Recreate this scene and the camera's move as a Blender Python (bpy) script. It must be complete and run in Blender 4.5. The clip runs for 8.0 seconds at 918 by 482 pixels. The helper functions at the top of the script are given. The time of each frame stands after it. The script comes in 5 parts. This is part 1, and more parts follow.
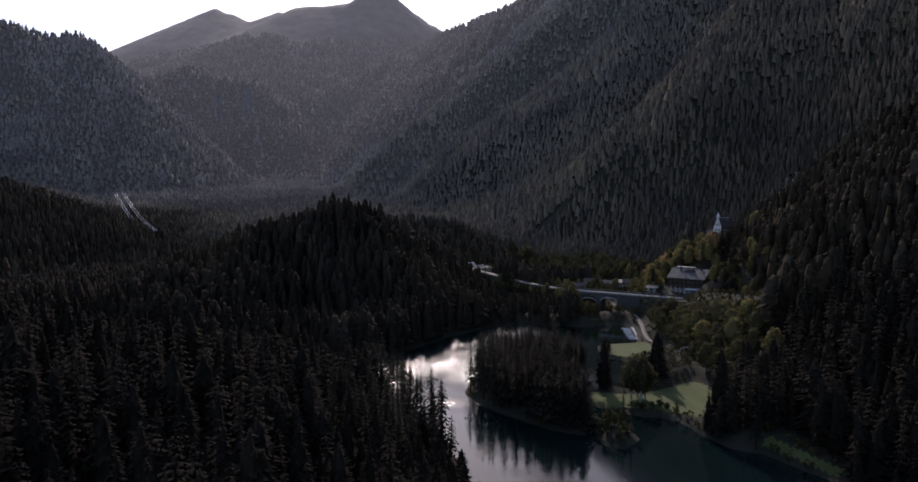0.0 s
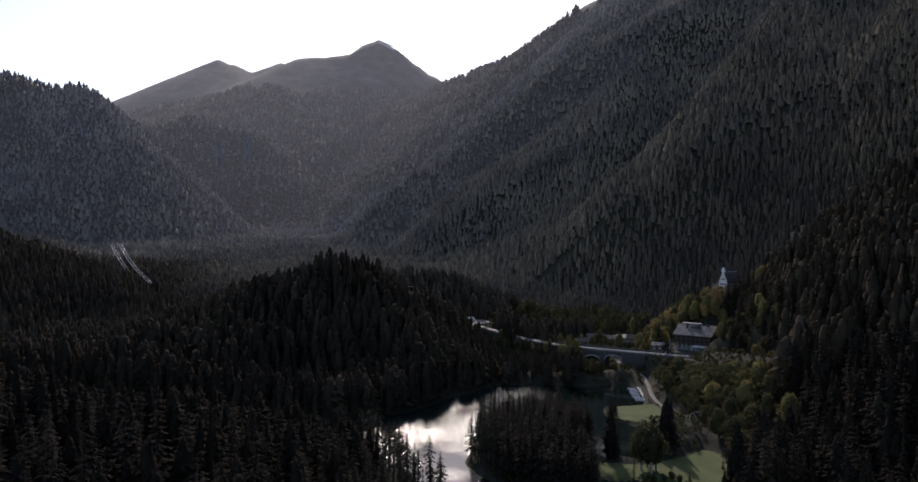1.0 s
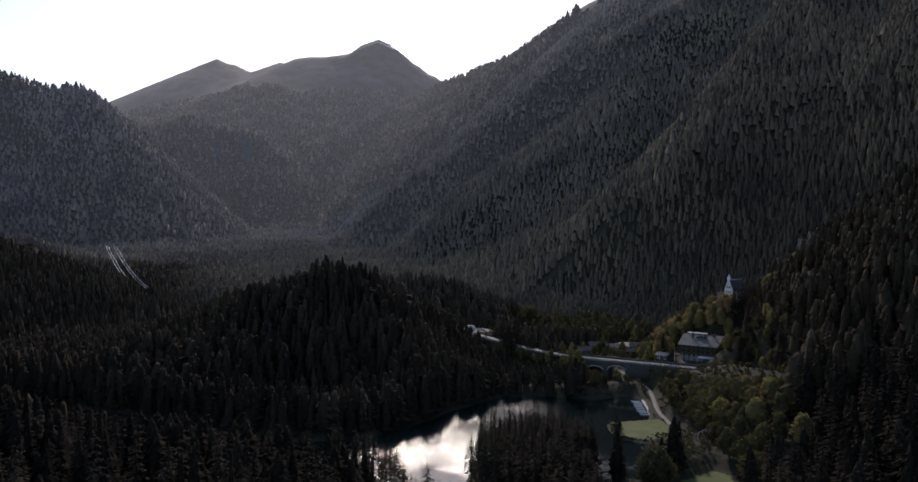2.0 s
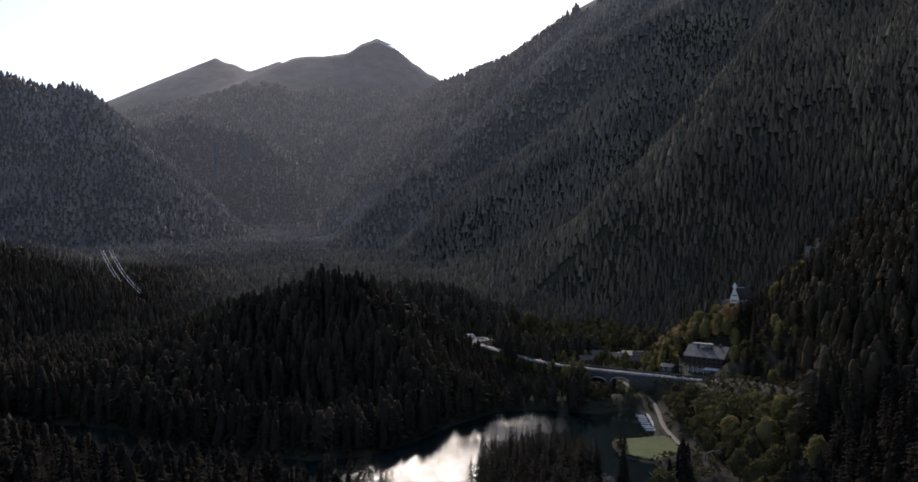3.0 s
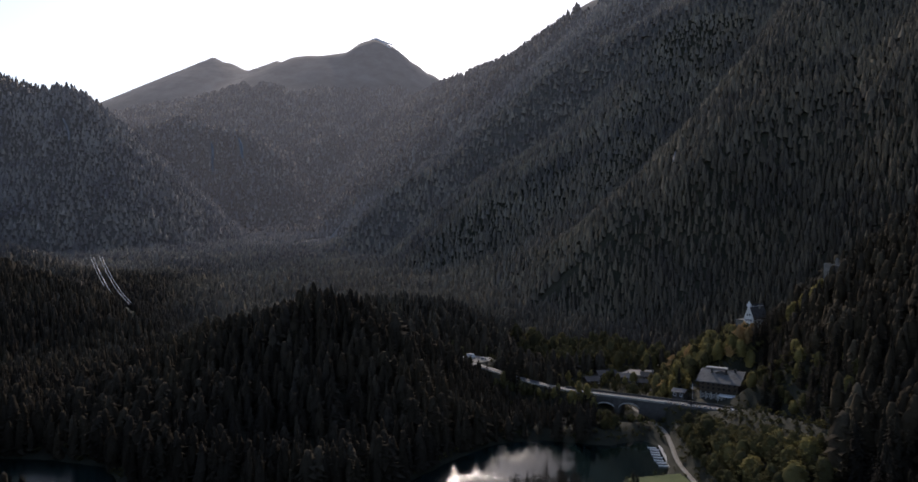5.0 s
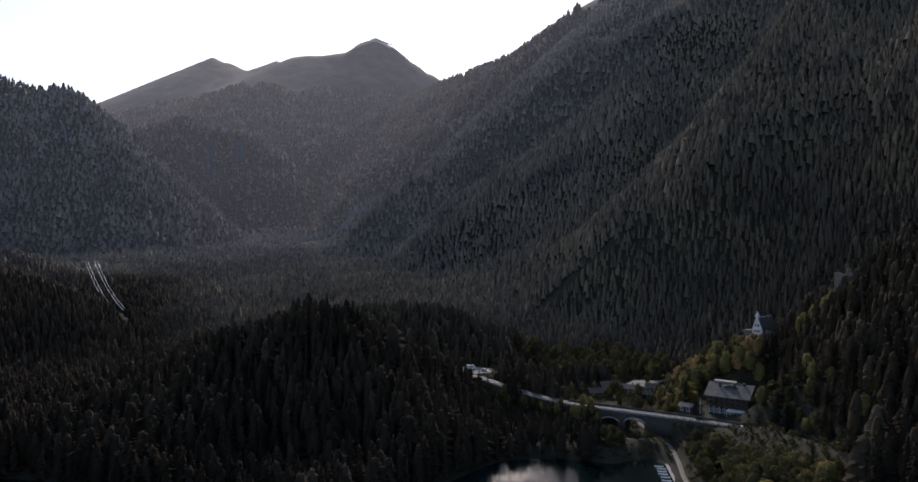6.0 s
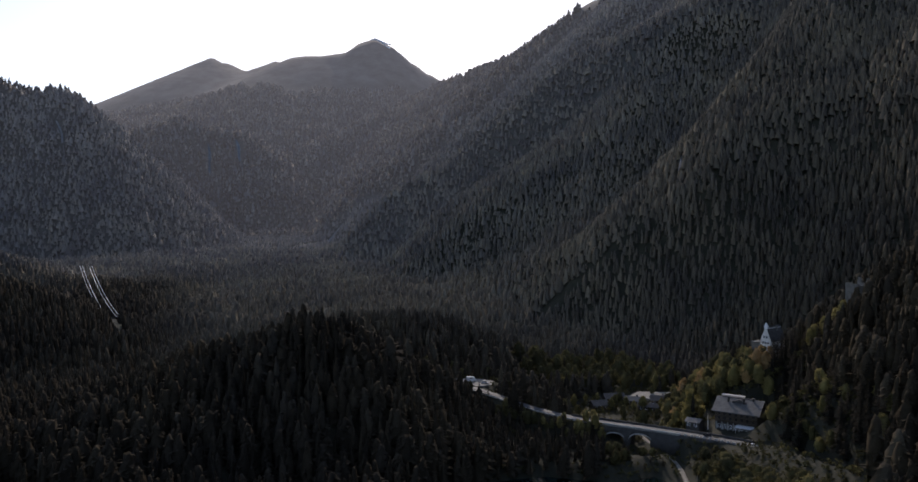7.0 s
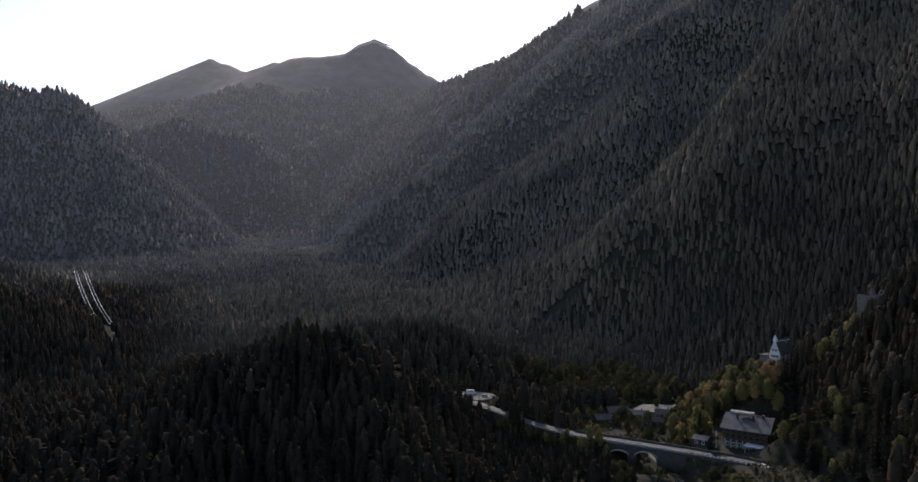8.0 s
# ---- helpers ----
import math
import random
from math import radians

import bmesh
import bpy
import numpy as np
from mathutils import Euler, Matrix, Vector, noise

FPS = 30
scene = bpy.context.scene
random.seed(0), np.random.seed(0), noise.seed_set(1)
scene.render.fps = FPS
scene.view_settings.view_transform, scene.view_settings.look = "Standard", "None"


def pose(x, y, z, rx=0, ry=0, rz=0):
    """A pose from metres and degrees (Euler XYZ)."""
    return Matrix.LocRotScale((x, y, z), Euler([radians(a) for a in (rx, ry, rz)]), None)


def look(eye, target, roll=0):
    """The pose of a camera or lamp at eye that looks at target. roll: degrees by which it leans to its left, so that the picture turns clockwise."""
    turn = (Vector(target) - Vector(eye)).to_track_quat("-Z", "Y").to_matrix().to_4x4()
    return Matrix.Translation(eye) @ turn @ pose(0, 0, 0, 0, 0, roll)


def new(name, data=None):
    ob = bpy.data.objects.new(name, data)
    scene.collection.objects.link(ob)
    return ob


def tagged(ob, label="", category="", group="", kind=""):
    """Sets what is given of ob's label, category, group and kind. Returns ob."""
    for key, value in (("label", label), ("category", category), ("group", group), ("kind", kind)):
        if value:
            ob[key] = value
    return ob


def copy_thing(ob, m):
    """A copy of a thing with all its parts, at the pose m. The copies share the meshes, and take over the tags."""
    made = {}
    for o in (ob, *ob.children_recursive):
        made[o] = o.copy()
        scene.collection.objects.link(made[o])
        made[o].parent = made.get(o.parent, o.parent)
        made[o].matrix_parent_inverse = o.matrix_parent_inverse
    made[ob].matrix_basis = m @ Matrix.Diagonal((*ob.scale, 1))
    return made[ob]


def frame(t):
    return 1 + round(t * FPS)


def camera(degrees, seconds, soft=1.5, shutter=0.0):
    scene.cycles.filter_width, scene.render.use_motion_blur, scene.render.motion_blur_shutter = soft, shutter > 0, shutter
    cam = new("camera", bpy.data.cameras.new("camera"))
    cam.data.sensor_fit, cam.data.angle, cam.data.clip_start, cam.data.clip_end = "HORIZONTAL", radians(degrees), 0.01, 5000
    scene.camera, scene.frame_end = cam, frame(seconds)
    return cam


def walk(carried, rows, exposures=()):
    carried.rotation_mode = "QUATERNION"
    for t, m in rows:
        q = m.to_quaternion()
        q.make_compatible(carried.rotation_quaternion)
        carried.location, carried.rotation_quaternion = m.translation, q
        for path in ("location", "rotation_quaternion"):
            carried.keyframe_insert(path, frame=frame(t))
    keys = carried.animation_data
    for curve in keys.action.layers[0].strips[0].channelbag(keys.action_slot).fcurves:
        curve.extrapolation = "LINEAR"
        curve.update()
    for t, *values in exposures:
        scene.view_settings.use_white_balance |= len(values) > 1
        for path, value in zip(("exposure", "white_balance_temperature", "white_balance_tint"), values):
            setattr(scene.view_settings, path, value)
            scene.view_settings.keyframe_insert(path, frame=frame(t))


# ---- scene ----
cam = camera(65.1, 8.0, soft=1.6)
METRES, EYE, TILT, LEAN, TURN = 100.0, 81.5, -4.7, 0.0, 0.0
ROWS = [
    (0.0, 0.0, 0.0, 0.0, -0.0, 0.0, -0.0),
    (0.5, -0.0007, 0.0499, 0.0283, -0.02, 2.57, 0.04),
    (1.0, -0.0013, 0.0979, 0.0547, -0.04, 3.71, 0.06),
    (1.5, -0.0008, 0.1478, 0.0832, -0.05, 3.68, 0.07),
    (3.0, 0.0002, 0.3102, 0.1716, -0.12, 3.55, 0.09),
    (3.5, -0.0006, 0.3635, 0.202, -0.14, 3.51, 0.1),
    (4.0, 0.0002, 0.4209, 0.2303, -0.15, 3.49, 0.09),
    (4.5, -0.001, 0.4747, 0.2604, -0.17, 3.46, 0.09),
    (6.0, 0.0016, 0.6508, 0.3494, -0.17, 3.41, 0.12),
    (6.5, 0.0019, 0.7092, 0.3775, -0.19, 3.41, 0.12),
    (7.0, 0.0021, 0.7688, 0.4065, -0.2, 3.41, 0.12),
    (7.5, 0.002, 0.8254, 0.4353, -0.22, 3.41, 0.11),
    (8.0, 0.0025, 0.8851, 0.4644, -0.23, 3.46, 0.09),
]
walk(cam, [(t, pose(0, 0, EYE, TILT, LEAN, TURN) @ pose(METRES * x, METRES * y, METRES * z, 90 + pitch, roll, yaw)) for t, x, y, z, yaw, pitch, roll in ROWS],
     [(0.0, 1.12, 6800, 25), (1.0, 1.12, 6950, 20), (8.0, 1.12, 7000, 18)])

# ---- world, sun ----
SUN_EL, SUN_AZ = 32.0, -3.0      # degrees above the horizon, clockwise from straight ahead (+y)
world = bpy.data.worlds.new("world")
scene.world = world
world.use_nodes = True
wn, wl = world.node_tree.nodes, world.node_tree.links
sky = wn.new("ShaderNodeTexSky")
sky.sky_type = "NISHITA"
sky.sun_disc = False
sky.sun_elevation, sky.sun_rotation = radians(SUN_EL), radians(SUN_AZ)
sky.altitude, sky.air_density, sky.dust_density, sky.ozone_density = 900, 1.0, 1.2, 1.0
wn["Background"].inputs["Strength"].default_value = 0.085
wl.new(sky.outputs[0], wn["Background"].inputs["Color"])
sun_dir = Vector((math.sin(radians(SUN_AZ)) * math.cos(radians(SUN_EL)), math.cos(radians(SUN_AZ)) * math.cos(radians(SUN_EL)), math.sin(radians(SUN_EL))))
sun = new("sun", bpy.data.lights.new("sun", "SUN"))
sun.data.energy, sun.data.angle, sun.data.color = 1.1, radians(0.6), (1.0, 0.95, 0.87)
sun.matrix_world = look(sun_dir * 500, (0, 0, 0))


# ---- materials ----
def nodes_of(name, rough=0.8, spec=0.3):
    m = bpy.data.materials.new(name)
    m.use_nodes = True
    b = m.node_tree.nodes["Principled BSDF"]
    b.inputs["Roughness"].default_value = rough
    b.inputs["Specular IOR Level"].default_value = spec
    return m, m.node_tree.nodes, m.node_tree.links, b


def noise_node(n, l, scale, detail=3.0, rough=0.6, stretch=None):
    tc = n.new("ShaderNodeNewGeometry")
    t = n.new("ShaderNodeTexNoise")
    t.inputs["Scale"].default_value, t.inputs["Detail"].default_value, t.inputs["Roughness"].default_value = scale, detail, rough
    if stretch:
        mp = n.new("ShaderNodeMapping")
        mp.inputs["Scale"].default_value = stretch
        l.new(tc.outputs["Position"], mp.inputs["Vector"])
        l.new(mp.outputs[0], t.inputs["Vector"])
    else:
        l.new(tc.outputs["Position"], t.inputs["Vector"])
    return t.outputs["Fac"]


def ramp(n, l, fac, *stops):
    r = n.new("ShaderNodeValToRGB")
    e = r.color_ramp.elements
    while len(e) < len(stops):
        e.new(0.5)
    for el, (p, c) in zip(e, stops):
        el.position, el.color = p, (*c, 1)
    l.new(fac, r.inputs["Fac"])
    return r.outputs["Color"]


def mix(n, l, fac, a, b, kind="MIX"):
    m = n.new("ShaderNodeMix")
    m.data_type, m.blend_type = "RGBA", kind
    for sock, v in ((m.inputs["Factor"], fac), (m.inputs["A"], a), (m.inputs["B"], b)):
        if isinstance(v, (int, float)):
            sock.default_value = v
        elif isinstance(v, tuple):
            sock.default_value = (*v, 1)
        else:
            l.new(v, sock)
    return m.outputs["Result"]


def bump(n, l, b, height, strength, distance):
    k = n.new("ShaderNodeBump")
    k.inputs["Strength"].default_value, k.inputs["Distance"].default_value = strength, distance
    l.new(height, k.inputs["Height"])
    l.new(k.outputs[0], b.inputs["Normal"])


def rough_mat(name, lo, hi, scale, rough=0.85, fine=8.0, relief=0.02, spec=0.25, metal=0.0):
    """A surface whose colour wanders between two tones at two scales, with fine relief."""
    m, n, l, b = nodes_of(name, rough, spec)
    big = ramp(n, l, noise_node(n, l, scale), (0.3, lo), (0.7, hi))
    small = noise_node(n, l, scale * fine, 4.0)
    c = mix(n, l, 0.35, big, ramp(n, l, small, (0.3, lo), (0.75, hi)), "MIX")
    l.new(c, b.inputs["Base Color"])
    b.inputs["Metallic"].default_value = metal
    bump(n, l, b, small, 0.6, relief)
    return m


def haze_glow(n, l, b):
    """Distance haze put in as a faint emission, none up to y 1200 m, full only at the last range."""
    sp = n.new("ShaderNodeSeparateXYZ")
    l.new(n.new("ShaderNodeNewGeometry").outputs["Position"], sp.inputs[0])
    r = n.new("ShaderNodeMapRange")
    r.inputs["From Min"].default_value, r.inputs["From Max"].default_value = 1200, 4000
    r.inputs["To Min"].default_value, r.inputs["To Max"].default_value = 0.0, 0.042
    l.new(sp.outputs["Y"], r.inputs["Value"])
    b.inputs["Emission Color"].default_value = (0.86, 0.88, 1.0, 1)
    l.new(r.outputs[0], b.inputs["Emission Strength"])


def foliage_mat(name, dark, light, patch=0.03, source="tint", thin=0.02):
    """Leaves or needles: tone by tree (a stored tint, or the object's own random) and by patch of wood."""
    m, n, l, b = nodes_of(name, 0.9, 0.02)
    if source == "tint":
        at = n.new("ShaderNodeAttribute")
        at.attribute_name = "tint"
        f = at.outputs["Fac"]
    else:
        f = n.new("ShaderNodeObjectInfo").outputs["Random"]
    tone = ramp(n, l, f, (0.0, dark), (1.0, light))
    grain = ramp(n, l, noise_node(n, l, 1.1, 3.0), (0.3, tuple(0.6 * v for v in dark)), (0.75, light))
    c = mix(n, l, 0.35, tone, grain)
    wood = ramp(n, l, noise_node(n, l, patch, 2.0), (0.3, (0.75, 0.75, 0.78)), (0.7, (1.2, 1.15, 1.0)))
    c = mix(n, l, 1.0, c, wood, "MULTIPLY")
    l.new(c, b.inputs["Base Color"])
    tr = n.new("ShaderNodeBsdfTranslucent")
    l.new(c, tr.inputs["Color"])
    ms = n.new("ShaderNodeMixShader")
    ms.inputs[0].default_value = thin
    l.new(b.outputs[0], ms.inputs[1])
    l.new(tr.outputs[0], ms.inputs[2])
    l.new(ms.outputs[0], n["Material Output"].inputs["Surface"])
    return m


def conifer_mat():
    """The conifer woods, distance haze painted into their colour: dark by the lake, paler up the valley; tone also by
    tree and by patch.
    """
    m, n, l, b = nodes_of("haze_toned_conifers", 0.9, 0.02)
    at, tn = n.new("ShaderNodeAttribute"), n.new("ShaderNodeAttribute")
    at.attribute_name, tn.attribute_name = "haze_tone", "tint"
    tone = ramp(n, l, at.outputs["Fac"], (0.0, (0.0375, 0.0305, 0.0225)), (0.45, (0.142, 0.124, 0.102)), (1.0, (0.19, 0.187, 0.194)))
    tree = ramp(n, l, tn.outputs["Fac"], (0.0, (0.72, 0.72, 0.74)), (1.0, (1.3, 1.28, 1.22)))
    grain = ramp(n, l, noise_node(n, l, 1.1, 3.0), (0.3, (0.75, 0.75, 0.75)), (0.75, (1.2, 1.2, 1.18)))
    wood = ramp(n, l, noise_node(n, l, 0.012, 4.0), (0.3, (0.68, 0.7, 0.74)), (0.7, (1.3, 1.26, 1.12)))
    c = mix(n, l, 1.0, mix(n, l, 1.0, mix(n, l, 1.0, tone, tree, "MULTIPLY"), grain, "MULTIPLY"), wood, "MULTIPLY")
    l.new(c, b.inputs["Base Color"])
    haze_glow(n, l, b)
    return m


# needle colour lightens with distance as painted haze; these nearest trees are darkest
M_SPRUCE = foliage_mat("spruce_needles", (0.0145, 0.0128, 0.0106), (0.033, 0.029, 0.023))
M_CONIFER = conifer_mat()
M_SPRUCE_O = foliage_mat("spruce_needles_single", (0.0145, 0.0128, 0.0106), (0.033, 0.029, 0.023), source="object")
M_PINE_O = foliage_mat("pine_needles", (0.018, 0.018, 0.013), (0.04, 0.038, 0.026), source="object")
M_LEAF_O = foliage_mat("autumn_leaves_green", (0.054, 0.052, 0.028), (0.145, 0.132, 0.062), source="object", thin=0.4)
M_LEAF = foliage_mat("autumn_leaves_mixed", (0.045, 0.048, 0.022), (0.115, 0.1, 0.045), thin=0.2)
M_GOLD_O = foliage_mat("autumn_leaves_gold", (0.15, 0.135, 0.058), (0.3, 0.255, 0.11), source="object", thin=0.45)
M_RUST_O = foliage_mat("autumn_leaves_rust", (0.3325, 0.2188, 0.105), (0.5075, 0.3325, 0.1575), source="object", thin=0.45)
M_BARK = rough_mat("bark", (0.04, 0.033, 0.028), (0.09, 0.075, 0.062), 1.5, 0.9, relief=0.05)
M_BIRCH = rough_mat("birch_bark", (0.25, 0.24, 0.22), (0.5, 0.48, 0.44), 2.0, 0.8)


def ground_mat(name, soil_lo, soil_hi, glow=False):
    m, n, l, b = nodes_of(name, 0.92, 0.15)
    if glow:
        haze_glow(n, l, b)
    geo = n.new("ShaderNodeNewGeometry")
    sep = n.new("ShaderNodeSeparateXYZ")
    l.new(geo.outputs["Normal"], sep.inputs[0])
    flat = n.new("ShaderNodeMapRange")
    flat.inputs["From Min"].default_value, flat.inputs["From Max"].default_value = 0.4, 0.6
    wob = noise_node(n, l, 0.012, 5.0)
    ad = n.new("ShaderNodeMath")
    ad.operation = "MULTIPLY_ADD"
    l.new(wob, ad.inputs[0])
    ad.inputs[1].default_value = 0.35
    l.new(sep.outputs["Z"], ad.inputs[2])
    l.new(ad.outputs[0], flat.inputs["Value"])
    soil = ramp(n, l, noise_node(n, l, 0.06, 5.0), (0.3, soil_lo), (0.7, soil_hi))
    rock = ramp(n, l, noise_node(n, l, 0.03, 6.0, 0.7, (1, 1, 0.35)), (0.3, (0.03, 0.028, 0.025)), (0.7, (0.085, 0.08, 0.072)))
    low = mix(n, l, flat.outputs[0], rock, soil)
    sp = n.new("ShaderNodeSeparateXYZ")
    l.new(geo.outputs["Position"], sp.inputs[0])
    hi = n.new("ShaderNodeMapRange")
    hi.inputs["From Min"].default_value, hi.inputs["From Max"].default_value = 620, 860
    ad2 = n.new("ShaderNodeMath")
    ad2.operation = "MULTIPLY_ADD"
    l.new(noise_node(n, l, 0.006, 4.0), ad2.inputs[0])
    ad2.inputs[1].default_value = 300.0
    ad3 = n.new("ShaderNodeMath")
    ad3.operation = "SUBTRACT"
    l.new(sp.outputs["Z"], ad2.inputs[2])
    l.new(ad2.outputs[0], ad3.inputs[0])
    ad3.inputs[1].default_value = 150.0
    l.new(ad3.outputs[0], hi.inputs["Value"])
    alp = ramp(n, l, noise_node(n, l, 0.012, 6.0, 0.7), (0.3, (0.05, 0.05, 0.046)), (0.65, (0.115, 0.112, 0.108)))
    c = mix(n, l, hi.outputs[0], low, alp)
    l.new(c, b.inputs["Base Color"])
    bump(n, l, b, noise_node(n, l, 0.5, 5.0), 0.6, 0.4)
    return m


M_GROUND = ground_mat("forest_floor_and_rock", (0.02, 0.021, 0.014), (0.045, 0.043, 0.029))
# far copy of the ground: haze painted in as paler soil and glow
M_BACKDROP = ground_mat("hazed_rock_and_wood", (0.045, 0.045, 0.042), (0.09, 0.09, 0.0825), True)
M_SCREE = rough_mat("pale_limestone_scree", (0.143, 0.143, 0.1456), (0.26, 0.26, 0.26), 0.05, 0.95, 10.0, 0.3)
M_GRASS = rough_mat("meadow_grass", (0.052, 0.07, 0.02), (0.105, 0.125, 0.042), 0.12, 0.9, 14.0, 0.06)


def water_mat():
    m, n, l, b = nodes_of("lake_water", 0.05, 0.5)
    b.inputs["IOR"].default_value = 1.33
    c = ramp(n, l, noise_node(n, l, 0.02, 2.0), (0.35, (0.003, 0.0075, 0.0074)), (0.65, (0.006, 0.015, 0.0145)))
    l.new(c, b.inputs["Base Color"])
    rip = noise_node(n, l, 0.6, 4.0, 0.6, (1.0, 1.6, 1.0))
    where = n.new("ShaderNodeMapRange")
    where.inputs["From Min"].default_value, where.inputs["From Max"].default_value = 0.34, 0.7
    where.inputs["To Min"].default_value, where.inputs["To Max"].default_value = 0.04, 1.0
    geo = n.new("ShaderNodeNewGeometry")
    sp = n.new("ShaderNodeSeparateXYZ")
    l.new(geo.outputs["Position"], sp.inputs[0])
    breeze = n.new("ShaderNodeMapRange")      # the breeze ruffles the open water beyond the island
    breeze.inputs["From Min"].default_value, breeze.inputs["From Max"].default_value = 246, 290
    breeze.inputs["To Min"].default_value, breeze.inputs["To Max"].default_value = -0.16, 0.16
    l.new(sp.outputs["Y"], breeze.inputs["Value"])
    lee = n.new("ShaderNodeMapRange")         # and leaves the sheltered eastern arm calm
    lee.inputs["From Min"].default_value, lee.inputs["From Max"].default_value = 30, 80
    lee.inputs["To Min"].default_value, lee.inputs["To Max"].default_value = 0.0, -0.4
    l.new(sp.outputs["X"], lee.inputs["Value"])
    both = n.new("ShaderNodeMath")
    l.new(breeze.outputs[0], both.inputs[0])
    l.new(lee.outputs[0], both.inputs[1])
    far_bank = n.new("ShaderNodeMapRange")    # calm again under the wooded far bank
    far_bank.inputs["From Min"].default_value, far_bank.inputs["From Max"].default_value = 328, 352
    far_bank.inputs["To Min"].default_value, far_bank.inputs["To Max"].default_value = 0.0, -0.08
    l.new(sp.outputs["Y"], far_bank.inputs["Value"])
    three = n.new("ShaderNodeMath")
    l.new(both.outputs[0], three.inputs[0])
    l.new(far_bank.outputs[0], three.inputs[1])
    am = n.new("ShaderNodeMath")
    l.new(noise_node(n, l, 0.03, 4.0), am.inputs[0])
    l.new(three.outputs[0], am.inputs[1])
    l.new(am.outputs[0], where.inputs["Value"])
    mu = n.new("ShaderNodeMath")
    mu.operation = "MULTIPLY"
    level = n.new("ShaderNodeMath")
    level.operation = "SUBTRACT"
    level.inputs[1].default_value = 0.5
    l.new(rip, level.inputs[0])
    l.new(level.outputs[0], mu.inputs[0])
    l.new(where.outputs[0], mu.inputs[1])
    bump(n, l, b, mu.outputs[0], 1.0, 0.2)
    gloss = n.new("ShaderNodeMapRange")       # ruffled water is rougher
    gloss.inputs["To Min"].default_value, gloss.inputs["To Max"].default_value = 0.05, 0.2
    l.new(where.outputs[0], gloss.inputs["Value"])
    l.new(gloss.outputs[0], b.inputs["Roughness"])
    return m


M_WATER = water_mat()
M_ASPHALT = rough_mat("asphalt", (0.06, 0.06, 0.059), (0.105, 0.103, 0.1), 0.5, 0.75, 10.0, 0.01, 0.35)
M_GRAVEL = rough_mat("pale_gravel", (0.1575, 0.1453, 0.1225), (0.2975, 0.2765, 0.2363), 0.6, 0.95, 9.0, 0.03)
M_STONE = rough_mat("bridge_stone", (0.0385, 0.03588, 0.03325), (0.08225, 0.077, 0.07), 0.5, 0.9, 6.0, 0.03)
M_PALESTONE = rough_mat("pale_parapet_stone", (0.28, 0.27, 0.25), (0.42, 0.41, 0.38), 0.8, 0.85, 6.0, 0.02)
M_PLASTER = rough_mat("white_plaster", (0.55, 0.53, 0.49), (0.74, 0.72, 0.68), 0.3, 0.9, 8.0, 0.01)
M_TIMBER = rough_mat("dark_timber", (0.04375, 0.03325, 0.02625), (0.105, 0.0805, 0.0595), 1.0, 0.8, 8.0, 0.02)
M_SLATE = rough_mat("grey_roof", (0.07, 0.069, 0.067), (0.15, 0.147, 0.14), 0.35, 0.8, 9.0, 0.02, 0.2)
M_DARKROOF = rough_mat("dark_roof", (0.049, 0.0462, 0.0448), (0.105, 0.098, 0.0924), 0.5, 0.9, 9.0, 0.02, 0.08)
M_RUIN = rough_mat("ruin_stone", (0.105, 0.098, 0.0875), (0.2275, 0.2135, 0.189), 0.4, 0.95, 5.0, 0.08)
M_WHITEPAINT = rough_mat("white_paint", (0.6, 0.6, 0.6), (0.8, 0.8, 0.79), 1.0, 0.4, 6.0, 0.003, 0.5)
M_METAL = rough_mat("weathered_metal", (0.35, 0.35, 0.36), (0.55, 0.55, 0.55), 1.0, 0.35, 6.0, 0.002, 0.5, 0.9)
M_GLASS, _gn, _gl, _gb = nodes_of("dark_window_glass", 0.06, 0.5)
_gb.inputs["Base Color"].default_value = (0.015, 0.018, 0.022, 1)

# ---- terrain ----
def lattice(ix, iy, seed):
    h = np.sin(ix * 127.1 + iy * 311.7 + seed * 74.7) * 43758.5453
    return h - np.floor(h)


def vnoise(x, y, seed=0):
    ix, iy = np.floor(x), np.floor(y)
    fx, fy = x - ix, y - iy
    fx, fy = fx * fx * (3 - 2 * fx), fy * fy * (3 - 2 * fy)
    a, b = lattice(ix, iy, seed), lattice(ix + 1, iy, seed)
    c, d = lattice(ix, iy + 1, seed), lattice(ix + 1, iy + 1, seed)
    return (a + (b - a) * fx) * (1 - fy) + (c + (d - c) * fx) * fy - 0.5


def fractal(x, y, size, octaves=4, seed=0):
    s, amp = np.zeros_like(x), 1.0
    for k in range(octaves):
        s = s + amp * vnoise(x / size, y / size, seed + k)
        size, amp = size * 0.49, amp * 0.5
    return s


def along(x, y, line):
    """Distance to a polyline, and the values (all after x, y) carried along it."""
    best = np.full(x.shape, 1e9)
    vals = [np.zeros(x.shape) for _ in line[0][2:]]
    for p, q in zip(line[:-1], line[1:]):
        dx, dy = q[0] - p[0], q[1] - p[1]
        t = np.clip(((x - p[0]) * dx + (y - p[1]) * dy) / (dx * dx + dy * dy), 0, 1)
        d = np.hypot(x - p[0] - t * dx, y - p[1] - t * dy)
        near = d < best
        best = np.where(near, d, best)
        for k in range(len(vals)):
            vals[k] = np.where(near, p[2 + k] + t * (q[2 + k] - p[2 + k]), vals[k])
    return best, vals


